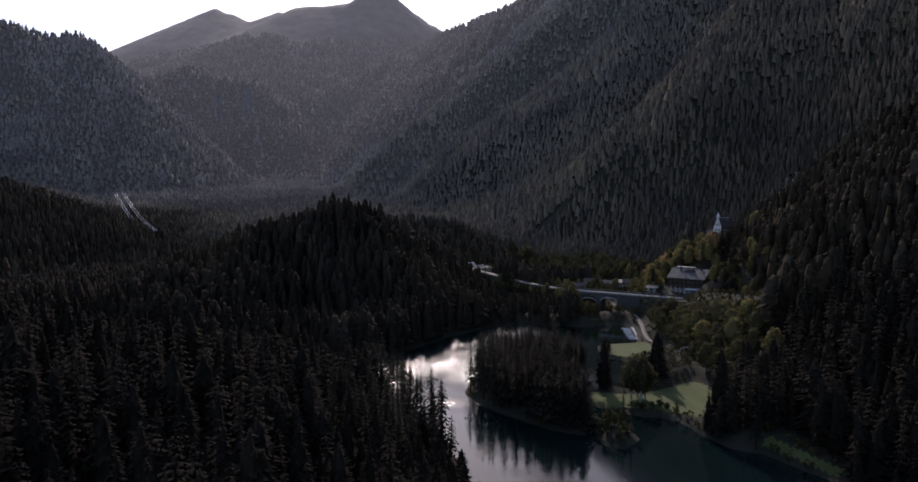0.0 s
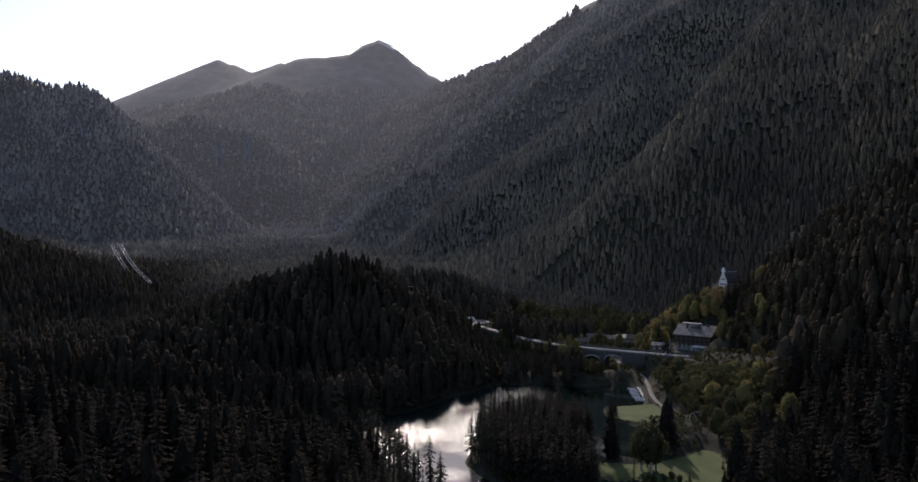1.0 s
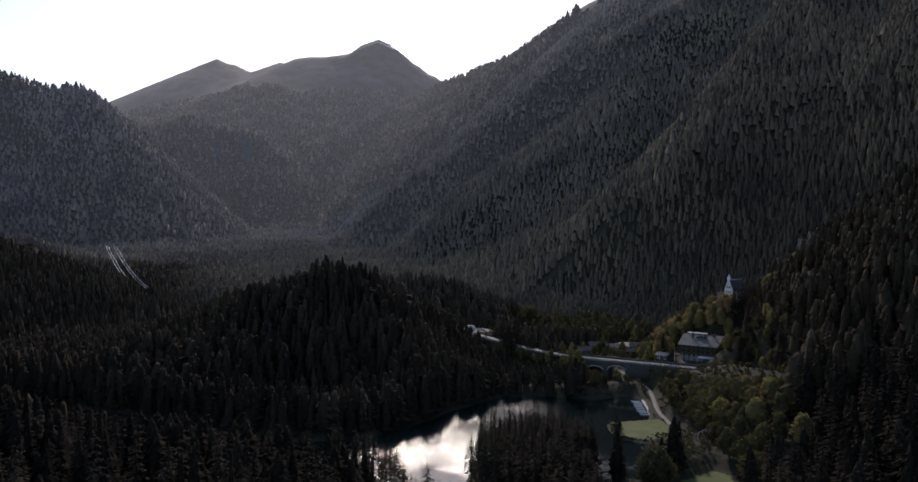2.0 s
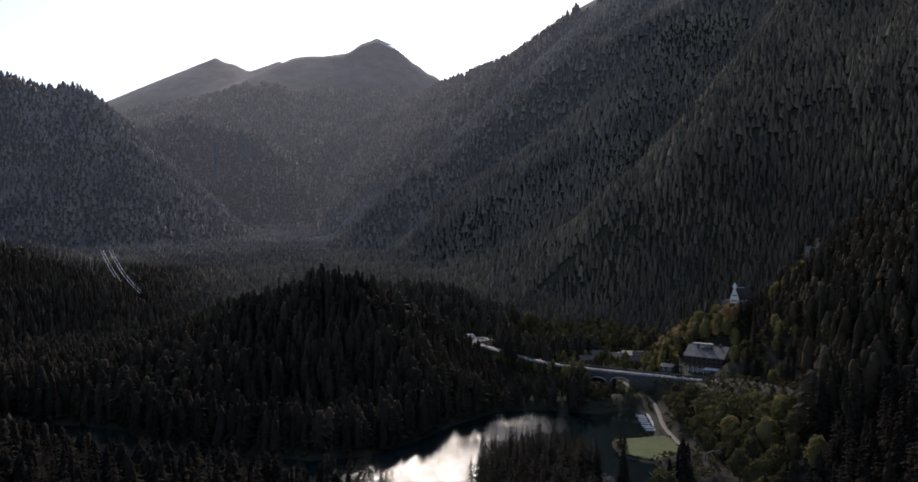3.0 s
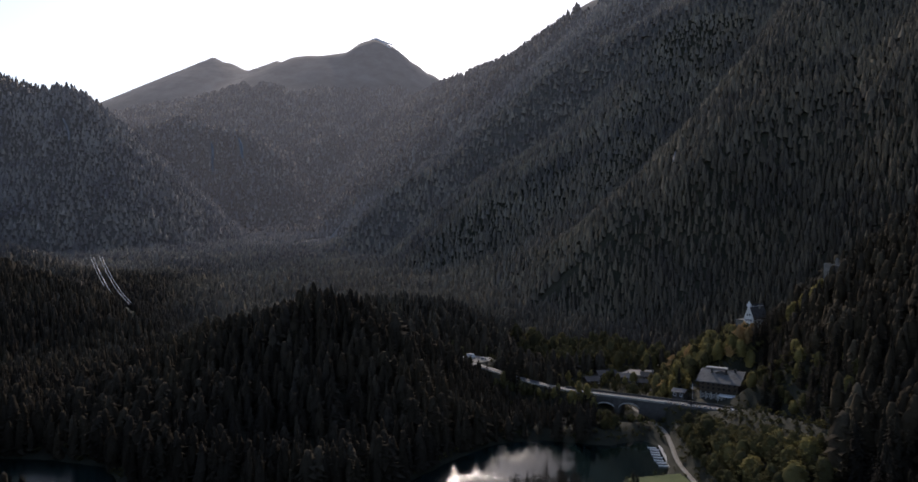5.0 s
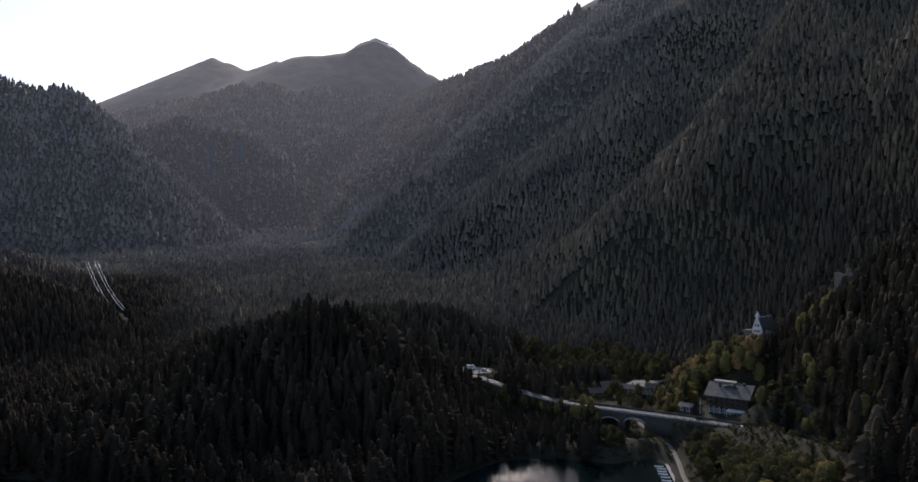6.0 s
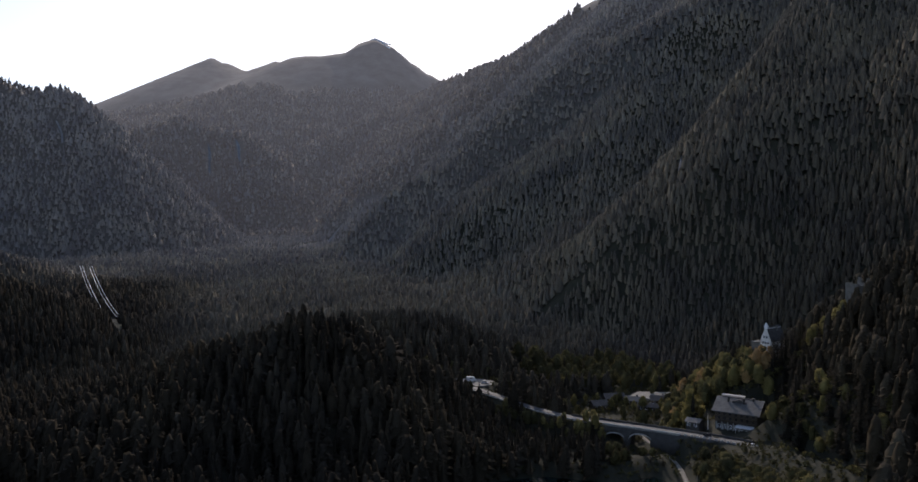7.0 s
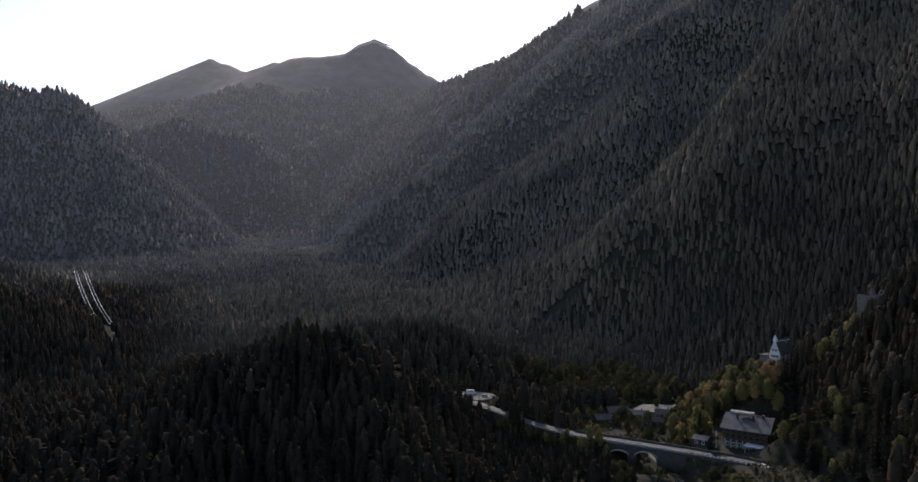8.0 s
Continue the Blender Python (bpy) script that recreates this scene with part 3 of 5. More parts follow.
def conifer(rng, rings, seg, spread, sprays=0, low=0.03, blunt=0.0, body=1.0):
    """A soft uneven conifer body, its rings jittered, with a few drooping boughs standing out of it; blunt rounds it."""
    hs = low + (0.9 - low) * np.linspace(0, 1, rings) ** 0.9
    ridge = 1 - (hs - low) / (1 - low)
    R = spread * ((1 - blunt) * ridge ** 0.8 + blunt * 1.25 * np.sqrt(np.clip(1 - ((hs - 0.42) / 0.6) ** 2, 0.02, 1)))
    t = (np.arange(seg)[None] + 0.5 * (np.arange(rings) % 2)[:, None] + rng.uniform(-0.25, 0.25, (rings, seg))) * 2 * np.pi / seg
    r = body * R[:, None] * rng.uniform(0.62, 1.25, (rings, seg))
    z = hs[:, None] + rng.uniform(-0.4, 0.4, (rings, seg)) * (0.9 - low) / rings
    v = np.concatenate([np.stack([np.cos(t) * r, np.sin(t) * r, z], -1).reshape(-1, 3), [[rng.normal(0, 0.01), rng.normal(0, 0.01), 1.0]]])
    i, j = np.meshgrid(np.arange(rings - 1), np.arange(seg), indexing="ij")
    a, b, c, d = i * seg + j, i * seg + (j + 1) % seg, (i + 1) * seg + (j + 1) % seg, (i + 1) * seg + j
    k = np.arange(seg) + (rings - 1) * seg
    f = np.concatenate([np.stack([a, b, c], -1).reshape(-1, 3), np.stack([a, c, d], -1).reshape(-1, 3), np.stack([k, (rings - 1) * seg + (np.arange(seg) + 1) % seg, np.full(seg, rings * seg)], 1)])
    bits = [(v, f)]
    for _ in range(sprays):
        h, a = low + 0.03 + (0.96 - low) * rng.uniform(0, 1) ** 1.25, rng.uniform(0, 6.28)
        rr = float(np.interp(h, [*hs, 1.0], [*R, 0.012]))
        out, side = np.array((np.cos(a), np.sin(a), 0)), np.array((-np.sin(a), np.cos(a), 0))
        L, w = rr * rng.uniform(0.85, 1.3) + 0.01, (rr * 0.25 + 0.012) * rng.uniform(0.6, 1.2)
        root = out * rr * body * 0.55 + (0, 0, h + 0.015)
        tip = out * L + side * rng.uniform(-0.3, 0.3) * rr + (0, 0, h - L * rng.uniform(-0.1, 0.4))
        bits.append(([root + side * w, root - side * w - (0, 0, w * rng.uniform(0, 1.2)), tip], [(0, 1, 2)]))
    return joined(bits)


def leaf_clumps(rng, centres, radius, count, size):
    """Ragged clumps: many small tilted leaf sprays round each centre."""
    bits = []
    for c in centres:
        for _ in range(count):
            d = rng.normal(size=3)
            d /= np.linalg.norm(d)
            p = np.array(c) + d * radius * rng.uniform(0.45, 1.05) * (1, 1, 0.8)
            u = rng.normal(size=3)
            u -= d * (u @ d) * 0.7
            u /= np.linalg.norm(u)
            w = np.cross(u, d + 0.4 * rng.normal(size=3))
            w /= np.linalg.norm(w) + 1e-9
            s = size * rng.uniform(0.6, 1.3)
            bits.append(([p - u * s, p + w * s * 0.6, p + u * s, p - w * s * 0.6], [(0, 1, 2), (0, 2, 3)]))
    return joined(bits)


def crown_points(rng, n, wide, low, high, tip=0.6):
    out = []
    while len(out) < n:
        p = rng.uniform(-1, 1, 3)
        q = np.linalg.norm(p)
        if 0.45 < q < 1.0:
            k = 1 - tip * max(0, p[2])
            out.append((p[0] * wide * k, p[1] * wide * k, low + (p[2] * 0.5 + 0.5) * (high - low)))
    return out


def broad_crown(rng, n=55, wide=0.24, low=0.22, leaves=9, size=0.035, tip=0.5):
    """Leaf clumps round a denser leafy heart."""
    core, faces = conifer(rng, 4, 7, wide * 0.6, blunt=0.9)
    core = core * (1, 1, 0.9 - low) + (0, 0, low)
    return joined([(core, faces), leaf_clumps(rng, crown_points(rng, n, wide, low, 0.96, tip), 0.075, leaves, size)])


def broad_wood(rng, wide=0.2, bare=0.3):
    bits = [tube((0, 0, -0.03), (0.01, 0.005, 0.55), 0.02, 0.012, 8), tube((0.01, 0.005, 0.55), (0, 0, 0.9), 0.012, 0.003, 6)]
    for k in range(9):
        h = bare + 0.055 * k
        a = k * 2.4 + rng.uniform(-0.4, 0.4)
        L = wide * rng.uniform(0.6, 1.0)
        mid = (np.cos(a) * L * 0.5, np.sin(a) * L * 0.5, h + L * 0.45)
        bits.append(tube((0.005, 0, h), mid, 0.008, 0.005, 5))
        bits.append(tube(mid, (np.cos(a) * L, np.sin(a) * L, h + L * 1.0), 0.005, 0.0015, 5))
    return joined(bits)


def pine_wood(rng, bare=0.42):
    bits = [tube((0, 0, -0.03), (0.006, 0, 0.5), 0.014, 0.01, 7), tube((0.006, 0, 0.5), (0, 0, 0.97), 0.01, 0.002, 6)]
    for k in range(16):
        h = bare - 0.1 + (1.0 - bare) * k / 16
        a, L = k * 2.4, 0.13 * (1 - 0.6 * k / 16) * rng.uniform(0.5, 1.1)
        bits.append(tube((0.005, 0, h), (np.cos(a) * L, np.sin(a) * L, h + 0.02), 0.004, 0.001, 4))
    return joined(bits)


def haze_tone_of(p, rng):
    """How much haze is painted into a tree's colour, from 0 round the lake to 1 far up the valley; less to the west and
    east.
    """
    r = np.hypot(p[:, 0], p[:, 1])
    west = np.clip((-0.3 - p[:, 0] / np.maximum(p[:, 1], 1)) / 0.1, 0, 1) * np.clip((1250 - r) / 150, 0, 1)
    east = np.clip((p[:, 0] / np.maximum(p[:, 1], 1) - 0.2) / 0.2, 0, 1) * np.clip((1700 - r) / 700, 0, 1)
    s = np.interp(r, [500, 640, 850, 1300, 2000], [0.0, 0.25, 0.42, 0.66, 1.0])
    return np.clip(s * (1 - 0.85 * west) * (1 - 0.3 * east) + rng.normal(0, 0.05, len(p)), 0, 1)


def scatter(name, temps, pos, high, wide, rng, mat, label, category, spread_tint=1.0, soft=False):
    """One joined mass of trees: each picks a template, a turn, a size and a tint."""
    V, F, T, S, k = [], [], [], [], 0
    # painted haze of each tree, by its distance
    mixed = haze_tone_of(pos, rng)
    pick = rng.integers(0, len(temps), len(pos))
    for ti, (tv, tf) in enumerate(temps):
        sel = np.flatnonzero(pick == ti)
        if not len(sel):
            continue
        a = rng.uniform(0, 6.28, len(sel))
        H, W = high[sel], wide[sel]
        lean = rng.normal(0, 0.02, (2, len(sel)))
        x = (tv[None, :, 0] * np.cos(a)[:, None] - tv[None, :, 1] * np.sin(a)[:, None]) * (H * W)[:, None] + (lean[0] * H)[:, None] * tv[None, :, 2]
        y = (tv[None, :, 0] * np.sin(a)[:, None] + tv[None, :, 1] * np.cos(a)[:, None]) * (H * W)[:, None] + (lean[1] * H)[:, None] * tv[None, :, 2]
        z = tv[None, :, 2] * H[:, None]
        v = np.stack([x, y, z], -1) + pos[sel][:, None, :]
        V.append(v.reshape(-1, 3))
        F.append((tf[None] + (np.arange(len(sel)) * len(tv))[:, None, None] + k).reshape(-1, 3))
        T.append(np.repeat(np.clip(rng.normal(0.5, 0.25 * spread_tint, len(sel)), 0, 1), len(tv)))
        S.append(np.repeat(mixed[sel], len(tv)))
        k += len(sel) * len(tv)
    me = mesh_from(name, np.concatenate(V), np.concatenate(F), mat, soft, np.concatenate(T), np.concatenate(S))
    return tagged(new(name, me), label, category, kind="stuff")


RNG = np.random.default_rng(11)
SPRUCE_HI = [spruce_crown(np.random.default_rng(s), 15, w, 0.1, 7) for s, w in ((1, 0.16), (2, 0.2), (3, 0.14), (4, 0.18))]
SPRUCE_NEAR = [conifer(np.random.default_rng(q), 6, 7, w, 150, blunt=b, body=0.6) for q, w, b in ((1, 0.19, 0.0), (2, 0.24, 0.15), (3, 0.17, 0.05), (4, 0.21, 0.3))]
SPRUCE_HILL = [conifer(np.random.default_rng(q), 4, 6, w, 46, blunt=b, body=0.68) for q, w, b in ((5, 0.2, 0.0), (6, 0.25, 0.2), (7, 0.18, 0.0), (8, 0.23, 0.1), (40, 0.26, 0.5), (42, 0.22, 0.25))]
SPRUCE_MID = [conifer(np.random.default_rng(q), 3, 6, w, 16, blunt=b, body=0.8) for q, w, b in ((5, 0.19, 0.0), (6, 0.23, 0.15), (7, 0.17, 0.0), (8, 0.21, 0.1), (40, 0.22, 0.35))]
SPRUCE_FAR = [conifer(np.random.default_rng(q), 2, 6, w, blunt=b) for q, w, b in ((9, 0.2, 0.0), (10, 0.23, 0.2), (12, 0.18, 0.1), (13, 0.22, 0.1), (41, 0.22, 0.35))]
SPRUCE_OUTER = [conifer(np.random.default_rng(q), 2, 5, w, blunt=b) for q, w, b in ((9, 0.2, 0.0), (10, 0.24, 0.3), (12, 0.18, 0.1), (13, 0.22, 0.2))]
SPRUCE_TINY = [conifer(np.random.default_rng(q), 2, 3, w, blunt=0.2) for q, w in ((14, 0.22), (15, 0.26), (16, 0.19))]
SHRUBS = [leaf_clumps(np.random.default_rng(q), crown_points(np.random.default_rng(q), 11, 0.3, 0.1, 0.96, 0.5), 0.09, 3, 0.13) for q in (17, 18, 19)]


VILLAGE = [(64, 458), (104, 450), (150, 452), (156, 500), (150, 548), (118, 552), (84, 540), (60, 500)]
GROVE = [(106, 318), (109, 398), (112, 414), (126, 408), (134, 392), (138, 362), (142, 330), (136, 304), (112, 300)]


OLIVE = [(99, 260), (97, 300), (106, 316), (130, 316), (129, 290), (126, 270), (112, 260)]
COPSE = [(44, 540), (84, 548), (150, 552), (152, 590), (120, 625), (70, 628), (36, 590)]


def bare_ground(x, y):
    """Where no dark wood stands: water, meadows, road, path, house, village, grove."""
    sd = np.maximum(np.maximum(shore(x, y, LAKE), -shore(x, y, ISLAND)), -shore(x, y, ISLET))
    out = sd < 0.6
    out |= (shore(x, y, ISLAND) < 1) | (shore(x, y, ISLET) < 1)
    for ring in MEADOWS:
        out |= shore(x, y, ring) < (6.0 if ring is MEADOWS[0] else 2.0)
    out |= along(x, y, ROAD)[0] < 5.5
    out |= along(x, y, PATH_LINE)[0] < 3.5
    out |= shore(x, y, VILLAGE) < 0
    out |= shore(x, y, GROVE) < 0
    out |= shore(x, y, COPSE) < 0
    out |= shore(x, y, OLIVE) < 0
    out |= (np.abs(x - 143) < 20) & (np.abs(y - 435) < 22)
    out |= (np.abs(x - 96) < 26) & (np.abs(y - 426) < 28)
    out |= (np.abs(x - 136) < 32) & (np.abs(y - 388) < 52)
    out |= (np.abs(x - 93) < 19) & (np.abs(y - 352) < 64)
    out |= along(x, y, [(-449, 952, 0), (-320, 750, 0), (-285, 695, 0)])[0] < 5
    out |= (np.abs(x - 158) < 26) & (np.abs(y - 466) < 24)
    out |= (np.abs(x - 200) < 16) & (np.abs(y - 455) < 12)
    out |= (np.abs(x - 176) < 22) & (np.abs(y - 476) < 22)
    out |= np.hypot((x - 6) / 21, (y - 508) / 16) < 1
    out |= np.hypot(x - 219, y - 470) < 12
    for line in SCREES:
        d, (half,) = along(x, y, line)
        out |= d < half + 2
    return out


def places(rmin, rmax, step, half, rng):
    """Jittered grid of places in a sector before the walk."""
    n = int(2 * rmax / step)
    gx, gy = np.meshgrid((np.arange(n) - n / 2) * step, np.arange(0, int(rmax / step)) * step, indexing="ij")
    x = gx + rng.uniform(-0.5, 0.5, gx.shape) * step
    y = gy + rng.uniform(-0.5, 0.5, gy.shape) * step
    r = np.hypot(x, y - 20)
    ok = (r >= rmin) & (r < rmax) & (np.abs(np.degrees(np.arctan2(x, np.maximum(y + 60, 1)))) < half)
    x, y = x[ok], y[ok]
    ok = ~bare_ground(x, y)
    x, y = x[ok], y[ok]
    return np.stack([x, y, height(x, y)], -1)


def steepness(p, d=4.0):
    gx = height(p[:, 0] + d, p[:, 1]) - height(p[:, 0] - d, p[:, 1])
    gy = height(p[:, 0], p[:, 1] + d) - height(p[:, 0], p[:, 1] - d)
    return np.hypot(gx, gy) / (2 * d)


near = places(55, 300, 5.0, 42, RNG)
mid = places(300, 800, 4.7, 38, RNG)
far = places(800, 1300, 5.6, 37, RNG)
outer = places(1300, 2000, 7.8, 36, RNG)
tiny = places(2000, 3900, 13.0, 35, RNG)
keep = lambda p, lim: p[(steepness(p, 12.0) < lim + 0.5 * fractal(p[:, 0], p[:, 1], 120, 3, 77)) & (p[:, 2] < 765 + 120 * fractal(p[:, 0], p[:, 1], 150, 3, 78))]
far, outer, tiny = keep(far, 2.2), keep(outer, 2.2), keep(tiny, 1.4)


def high_of(p, lo, hi, rng):
    return rng.uniform(lo, hi, len(p)) * (0.85 + 0.35 * (fractal(p[:, 0], p[:, 1], 45, 2, 31) + 0.5)) * np.where(rng.random(len(p)) < 0.2, rng.uniform(0.5, 0.8, len(p)), 1.0)


low_end = np.clip((np.hypot((mid[:, 0] - 32) / 54, (mid[:, 1] - 432) / 34) - 0.75) / 0.4, 0, 1)     # trees at the knoll's foot lowered to fit the camera's view
mid_high = high_of(mid, 13, 20, RNG) * (0.5 + 0.5 * low_end) * np.interp(np.hypot(mid[:, 0], mid[:, 1]), [440, 600], [1, 0.66])
close = np.hypot(mid[:, 0], mid[:, 1]) < 600
far_high, outer_high = high_of(far, 8.5, 13.5, RNG), high_of(outer, 9, 14.5, RNG)
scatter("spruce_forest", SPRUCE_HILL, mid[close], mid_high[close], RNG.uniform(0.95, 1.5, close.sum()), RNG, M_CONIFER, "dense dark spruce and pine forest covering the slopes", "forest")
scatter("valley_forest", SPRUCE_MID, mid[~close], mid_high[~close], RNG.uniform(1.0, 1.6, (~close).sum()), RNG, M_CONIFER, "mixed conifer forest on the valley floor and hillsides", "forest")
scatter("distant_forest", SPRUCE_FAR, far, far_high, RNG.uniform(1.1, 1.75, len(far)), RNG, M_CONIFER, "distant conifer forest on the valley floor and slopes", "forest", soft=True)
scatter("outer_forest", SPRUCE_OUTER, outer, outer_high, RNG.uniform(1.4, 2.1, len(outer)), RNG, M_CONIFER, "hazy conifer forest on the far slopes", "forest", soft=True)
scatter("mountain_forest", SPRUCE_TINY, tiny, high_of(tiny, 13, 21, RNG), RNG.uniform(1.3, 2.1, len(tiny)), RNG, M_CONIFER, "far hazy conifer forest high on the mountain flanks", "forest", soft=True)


# wood beneath and beside the camera's way
ux, uy = np.meshgrid(np.arange(-330, 331, 8.5), np.arange(-160, 160, 8.5))
ux, uy = (ux + RNG.uniform(-3, 3, ux.shape)).ravel(), (uy + RNG.uniform(-3, 3, uy.shape)).ravel()
ok = ~bare_ground(ux, uy) & ((np.hypot(ux, uy - 20) < 55) | (np.abs(np.degrees(np.arctan2(ux, np.maximum(uy + 60, 1)))) >= 42) | (uy < 0))
behind = np.stack([ux[ok], uy[ok], height(ux[ok], uy[ok])], -1)
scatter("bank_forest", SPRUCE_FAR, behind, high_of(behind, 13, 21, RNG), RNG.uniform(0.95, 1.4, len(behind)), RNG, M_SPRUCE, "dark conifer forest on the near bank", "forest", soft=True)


# ---- single trees ----
def part(name, mesh, parent, label=""):
    ob = new(name, mesh)
    ob.parent = parent
    return tagged(ob, label)


def tree_kind(name, label, group, crown, wood, needles, bark):
    root = tagged(new(name), label, "tree", group)
    part("trunk", mesh_from(name + "_trunk", *wood, bark, True), root)
    part("crown", mesh_from(name + "_crown", *crown, needles), root)
    return root


def stem(top=0.97, r=0.012):
    return joined([tube((0, 0, -0.04), (0, 0, 0.4), r, r * 0.75, 7), tube((0, 0, 0.4), (0, 0, top), r * 0.75, 0.001, 6)])


USED = set()


def plant(root, x, y, h, wide=1.0, z=None, turn=None):
    """The first of a kind is the tree itself; later ones are copies."""
    m = pose(x, y, float(height(np.array([x]), np.array([y]))[0]) if z is None else z, 0, 0, random.uniform(0, 360) if turn is None else turn) @ Matrix.Diagonal((h * wide, h * wide, h, 1))
    if root.name in USED:
        return copy_thing(root, m @ Matrix.Diagonal((*[1 / v for v in root.scale], 1)))
    USED.add(root.name)
    root.matrix_basis = m
    return root


SPRUCES = [tree_kind("spruce_tree", "tall dark green spruce in the forest by the lake", "near bank spruces", c, stem(), M_SPRUCE_O, M_BARK) for c in SPRUCE_HI]
PINES = [tree_kind("pine_tree", "pine with bare lower trunk and ragged dark crown", "island pines", spruce_crown(np.random.default_rng(s), 12, 0.17, b, 6), pine_wood(np.random.default_rng(s), b), M_PINE_O, M_BARK) for s, b in ((21, 0.3), (22, 0.42), (23, 0.24))]
GREENS = [tree_kind("broadleaf_tree", "rounded broadleaf tree with dull green autumn leaves", "lakeside broadleaf trees", broad_crown(np.random.default_rng(s), n, w, lo), broad_wood(np.random.default_rng(s), w), M_LEAF_O, M_BARK) for s, n, w, lo in ((24, 48, 0.27, 0.12), (25, 56, 0.33, 0.08), (26, 42, 0.22, 0.16))]
GOLDS = [tree_kind("golden_tree", "slender tree with yellow-green autumn leaves", "golden trees round the house", broad_crown(np.random.default_rng(s), n, w, lo, tip=0.75), broad_wood(np.random.default_rng(s), w), M_GOLD_O, M_BARK) for s, n, w, lo in ((27, 48, 0.2, 0.1), (28, 50, 0.27, 0.1))]
RUSTS = [tree_kind("copper_tree", "broad tree with orange-brown autumn leaves", "copper trees behind the house", broad_crown(np.random.default_rng(29), 48, 0.27, 0.12), broad_wood(np.random.default_rng(29), 0.25), M_RUST_O, M_BARK)]
BIRCHES = [tree_kind("birch_tree", "slender pale-barked birch with thin green crown", "birches on the meadow", broad_crown(np.random.default_rng(30), 80, 0.19, 0.2, 11, 0.028, 0.6), broad_wood(np.random.default_rng(30), 0.14, 0.4), M_LEAF_O, M_BIRCH)]

TALL = tree_kind("pine_tree", "tall pine with long bare trunk and small dark crown", "shore pines", spruce_crown(np.random.default_rng(34), 10, 0.16, 0.52, 6), pine_wood(np.random.default_rng(34), 0.56), M_PINE_O, M_BARK)
shore_d = shore(near[:, 0], near[:, 1], LAKE)
strip = (shore_d < 15) & (near[:, 0] > -115) & (near[:, 0] < 2) & (near[:, 1] > 200)
for k, (x, y, z) in enumerate(near[strip]):
    if k % 5 not in (1, 3):
        plant(TALL, x, y, random.uniform(17, 23), random.uniform(0.9, 1.3), z - 0.3)
near = near[~strip]
order = np.argsort(np.hypot(near[:, 0] + 20, near[:, 1] - 190))
single, rest = near[order[:45]], near[order[45:]]
rp = RNG.random(len(rest)) < 0.45
joined_pines = [joined([spruce_crown(np.random.default_rng(s), 11, 0.19, 0.25, 5), stem()]) for s in (31, 32, 33)]
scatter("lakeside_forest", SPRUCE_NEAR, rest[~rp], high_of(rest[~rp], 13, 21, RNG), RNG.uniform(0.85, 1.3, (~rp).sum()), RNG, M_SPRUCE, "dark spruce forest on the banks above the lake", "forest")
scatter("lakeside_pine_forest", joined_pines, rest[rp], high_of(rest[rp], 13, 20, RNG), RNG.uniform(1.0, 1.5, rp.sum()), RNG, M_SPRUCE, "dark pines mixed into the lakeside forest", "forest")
for k, (x, y, z) in enumerate(single):
    kinds = PINES if (k * 7) % 10 < 4 else SPRUCES
    plant(kinds[k % len(kinds)], x, y, random.uniform(15, 22) * (0.7 if k % 6 == 0 else 1) * (1.15 if x < -50 else 1), random.uniform(1.0, 1.45), z - 0.3)

# island: pines along its lit end, spruces behind
spots = [(x + random.uniform(-1.6, 1.6), y + random.uniform(-1.6, 1.6)) for x in np.arange(0, 62, 4.2) for y in np.arange(222, 334, 4.4)]
sx, sy = np.array([p[0] for p in spots]), np.array([p[1] for p in spots])
ins = shore(sx, sy, ISLAND) < -1.2
for k, (x, y) in enumerate(zip(sx[ins], sy[ins])):
    pine = x < 15 or random.random() < 0.06
    if x < 15 and random.random() < 0.3:
        continue
    plant(random.choice(PINES if pine else SPRUCES), x, y, (random.uniform(18, 22) if pine else random.uniform(14, 21)) * (0.8 if y > 295 else 1), random.uniform(1.0, 1.35) if pine else random.uniform(1.25, 1.75))
for x, y, h in ((47, 224, 5), (49, 229, 7), (52, 221, 4.5), (53, 228, 6), (50, 218, 4), (46, 229, 5), (50, 225, 5)):
    plant(random.choice(GREENS), x, y, h, 1.1)
for x, y, h in ((54, 231, 14), (55.5, 226, 13), (48, 233, 10)):
    plant(PINES[1], x, y, h, 0.6)
# the meadow
for x, y, h in ((64, 262, 17), (66.5, 258, 18.5), (69, 261, 16), (67, 265, 17)):
    plant(BIRCHES[0], x, y, h, 1.25)
for x, y, h in ((76, 245.5, 5), (93, 262, 3.5), (71, 337, 7), (70.5, 341, 8), (73, 344, 5)):
    plant(SPRUCES[1], x, y, h, 1.3)
for x, y, h in ((72, 252, 3.0), (69, 251, 2.6), (74, 250, 2.6), (65, 250, 2.6)):
    plant(GREENS[1], x, y, h, 1.6)
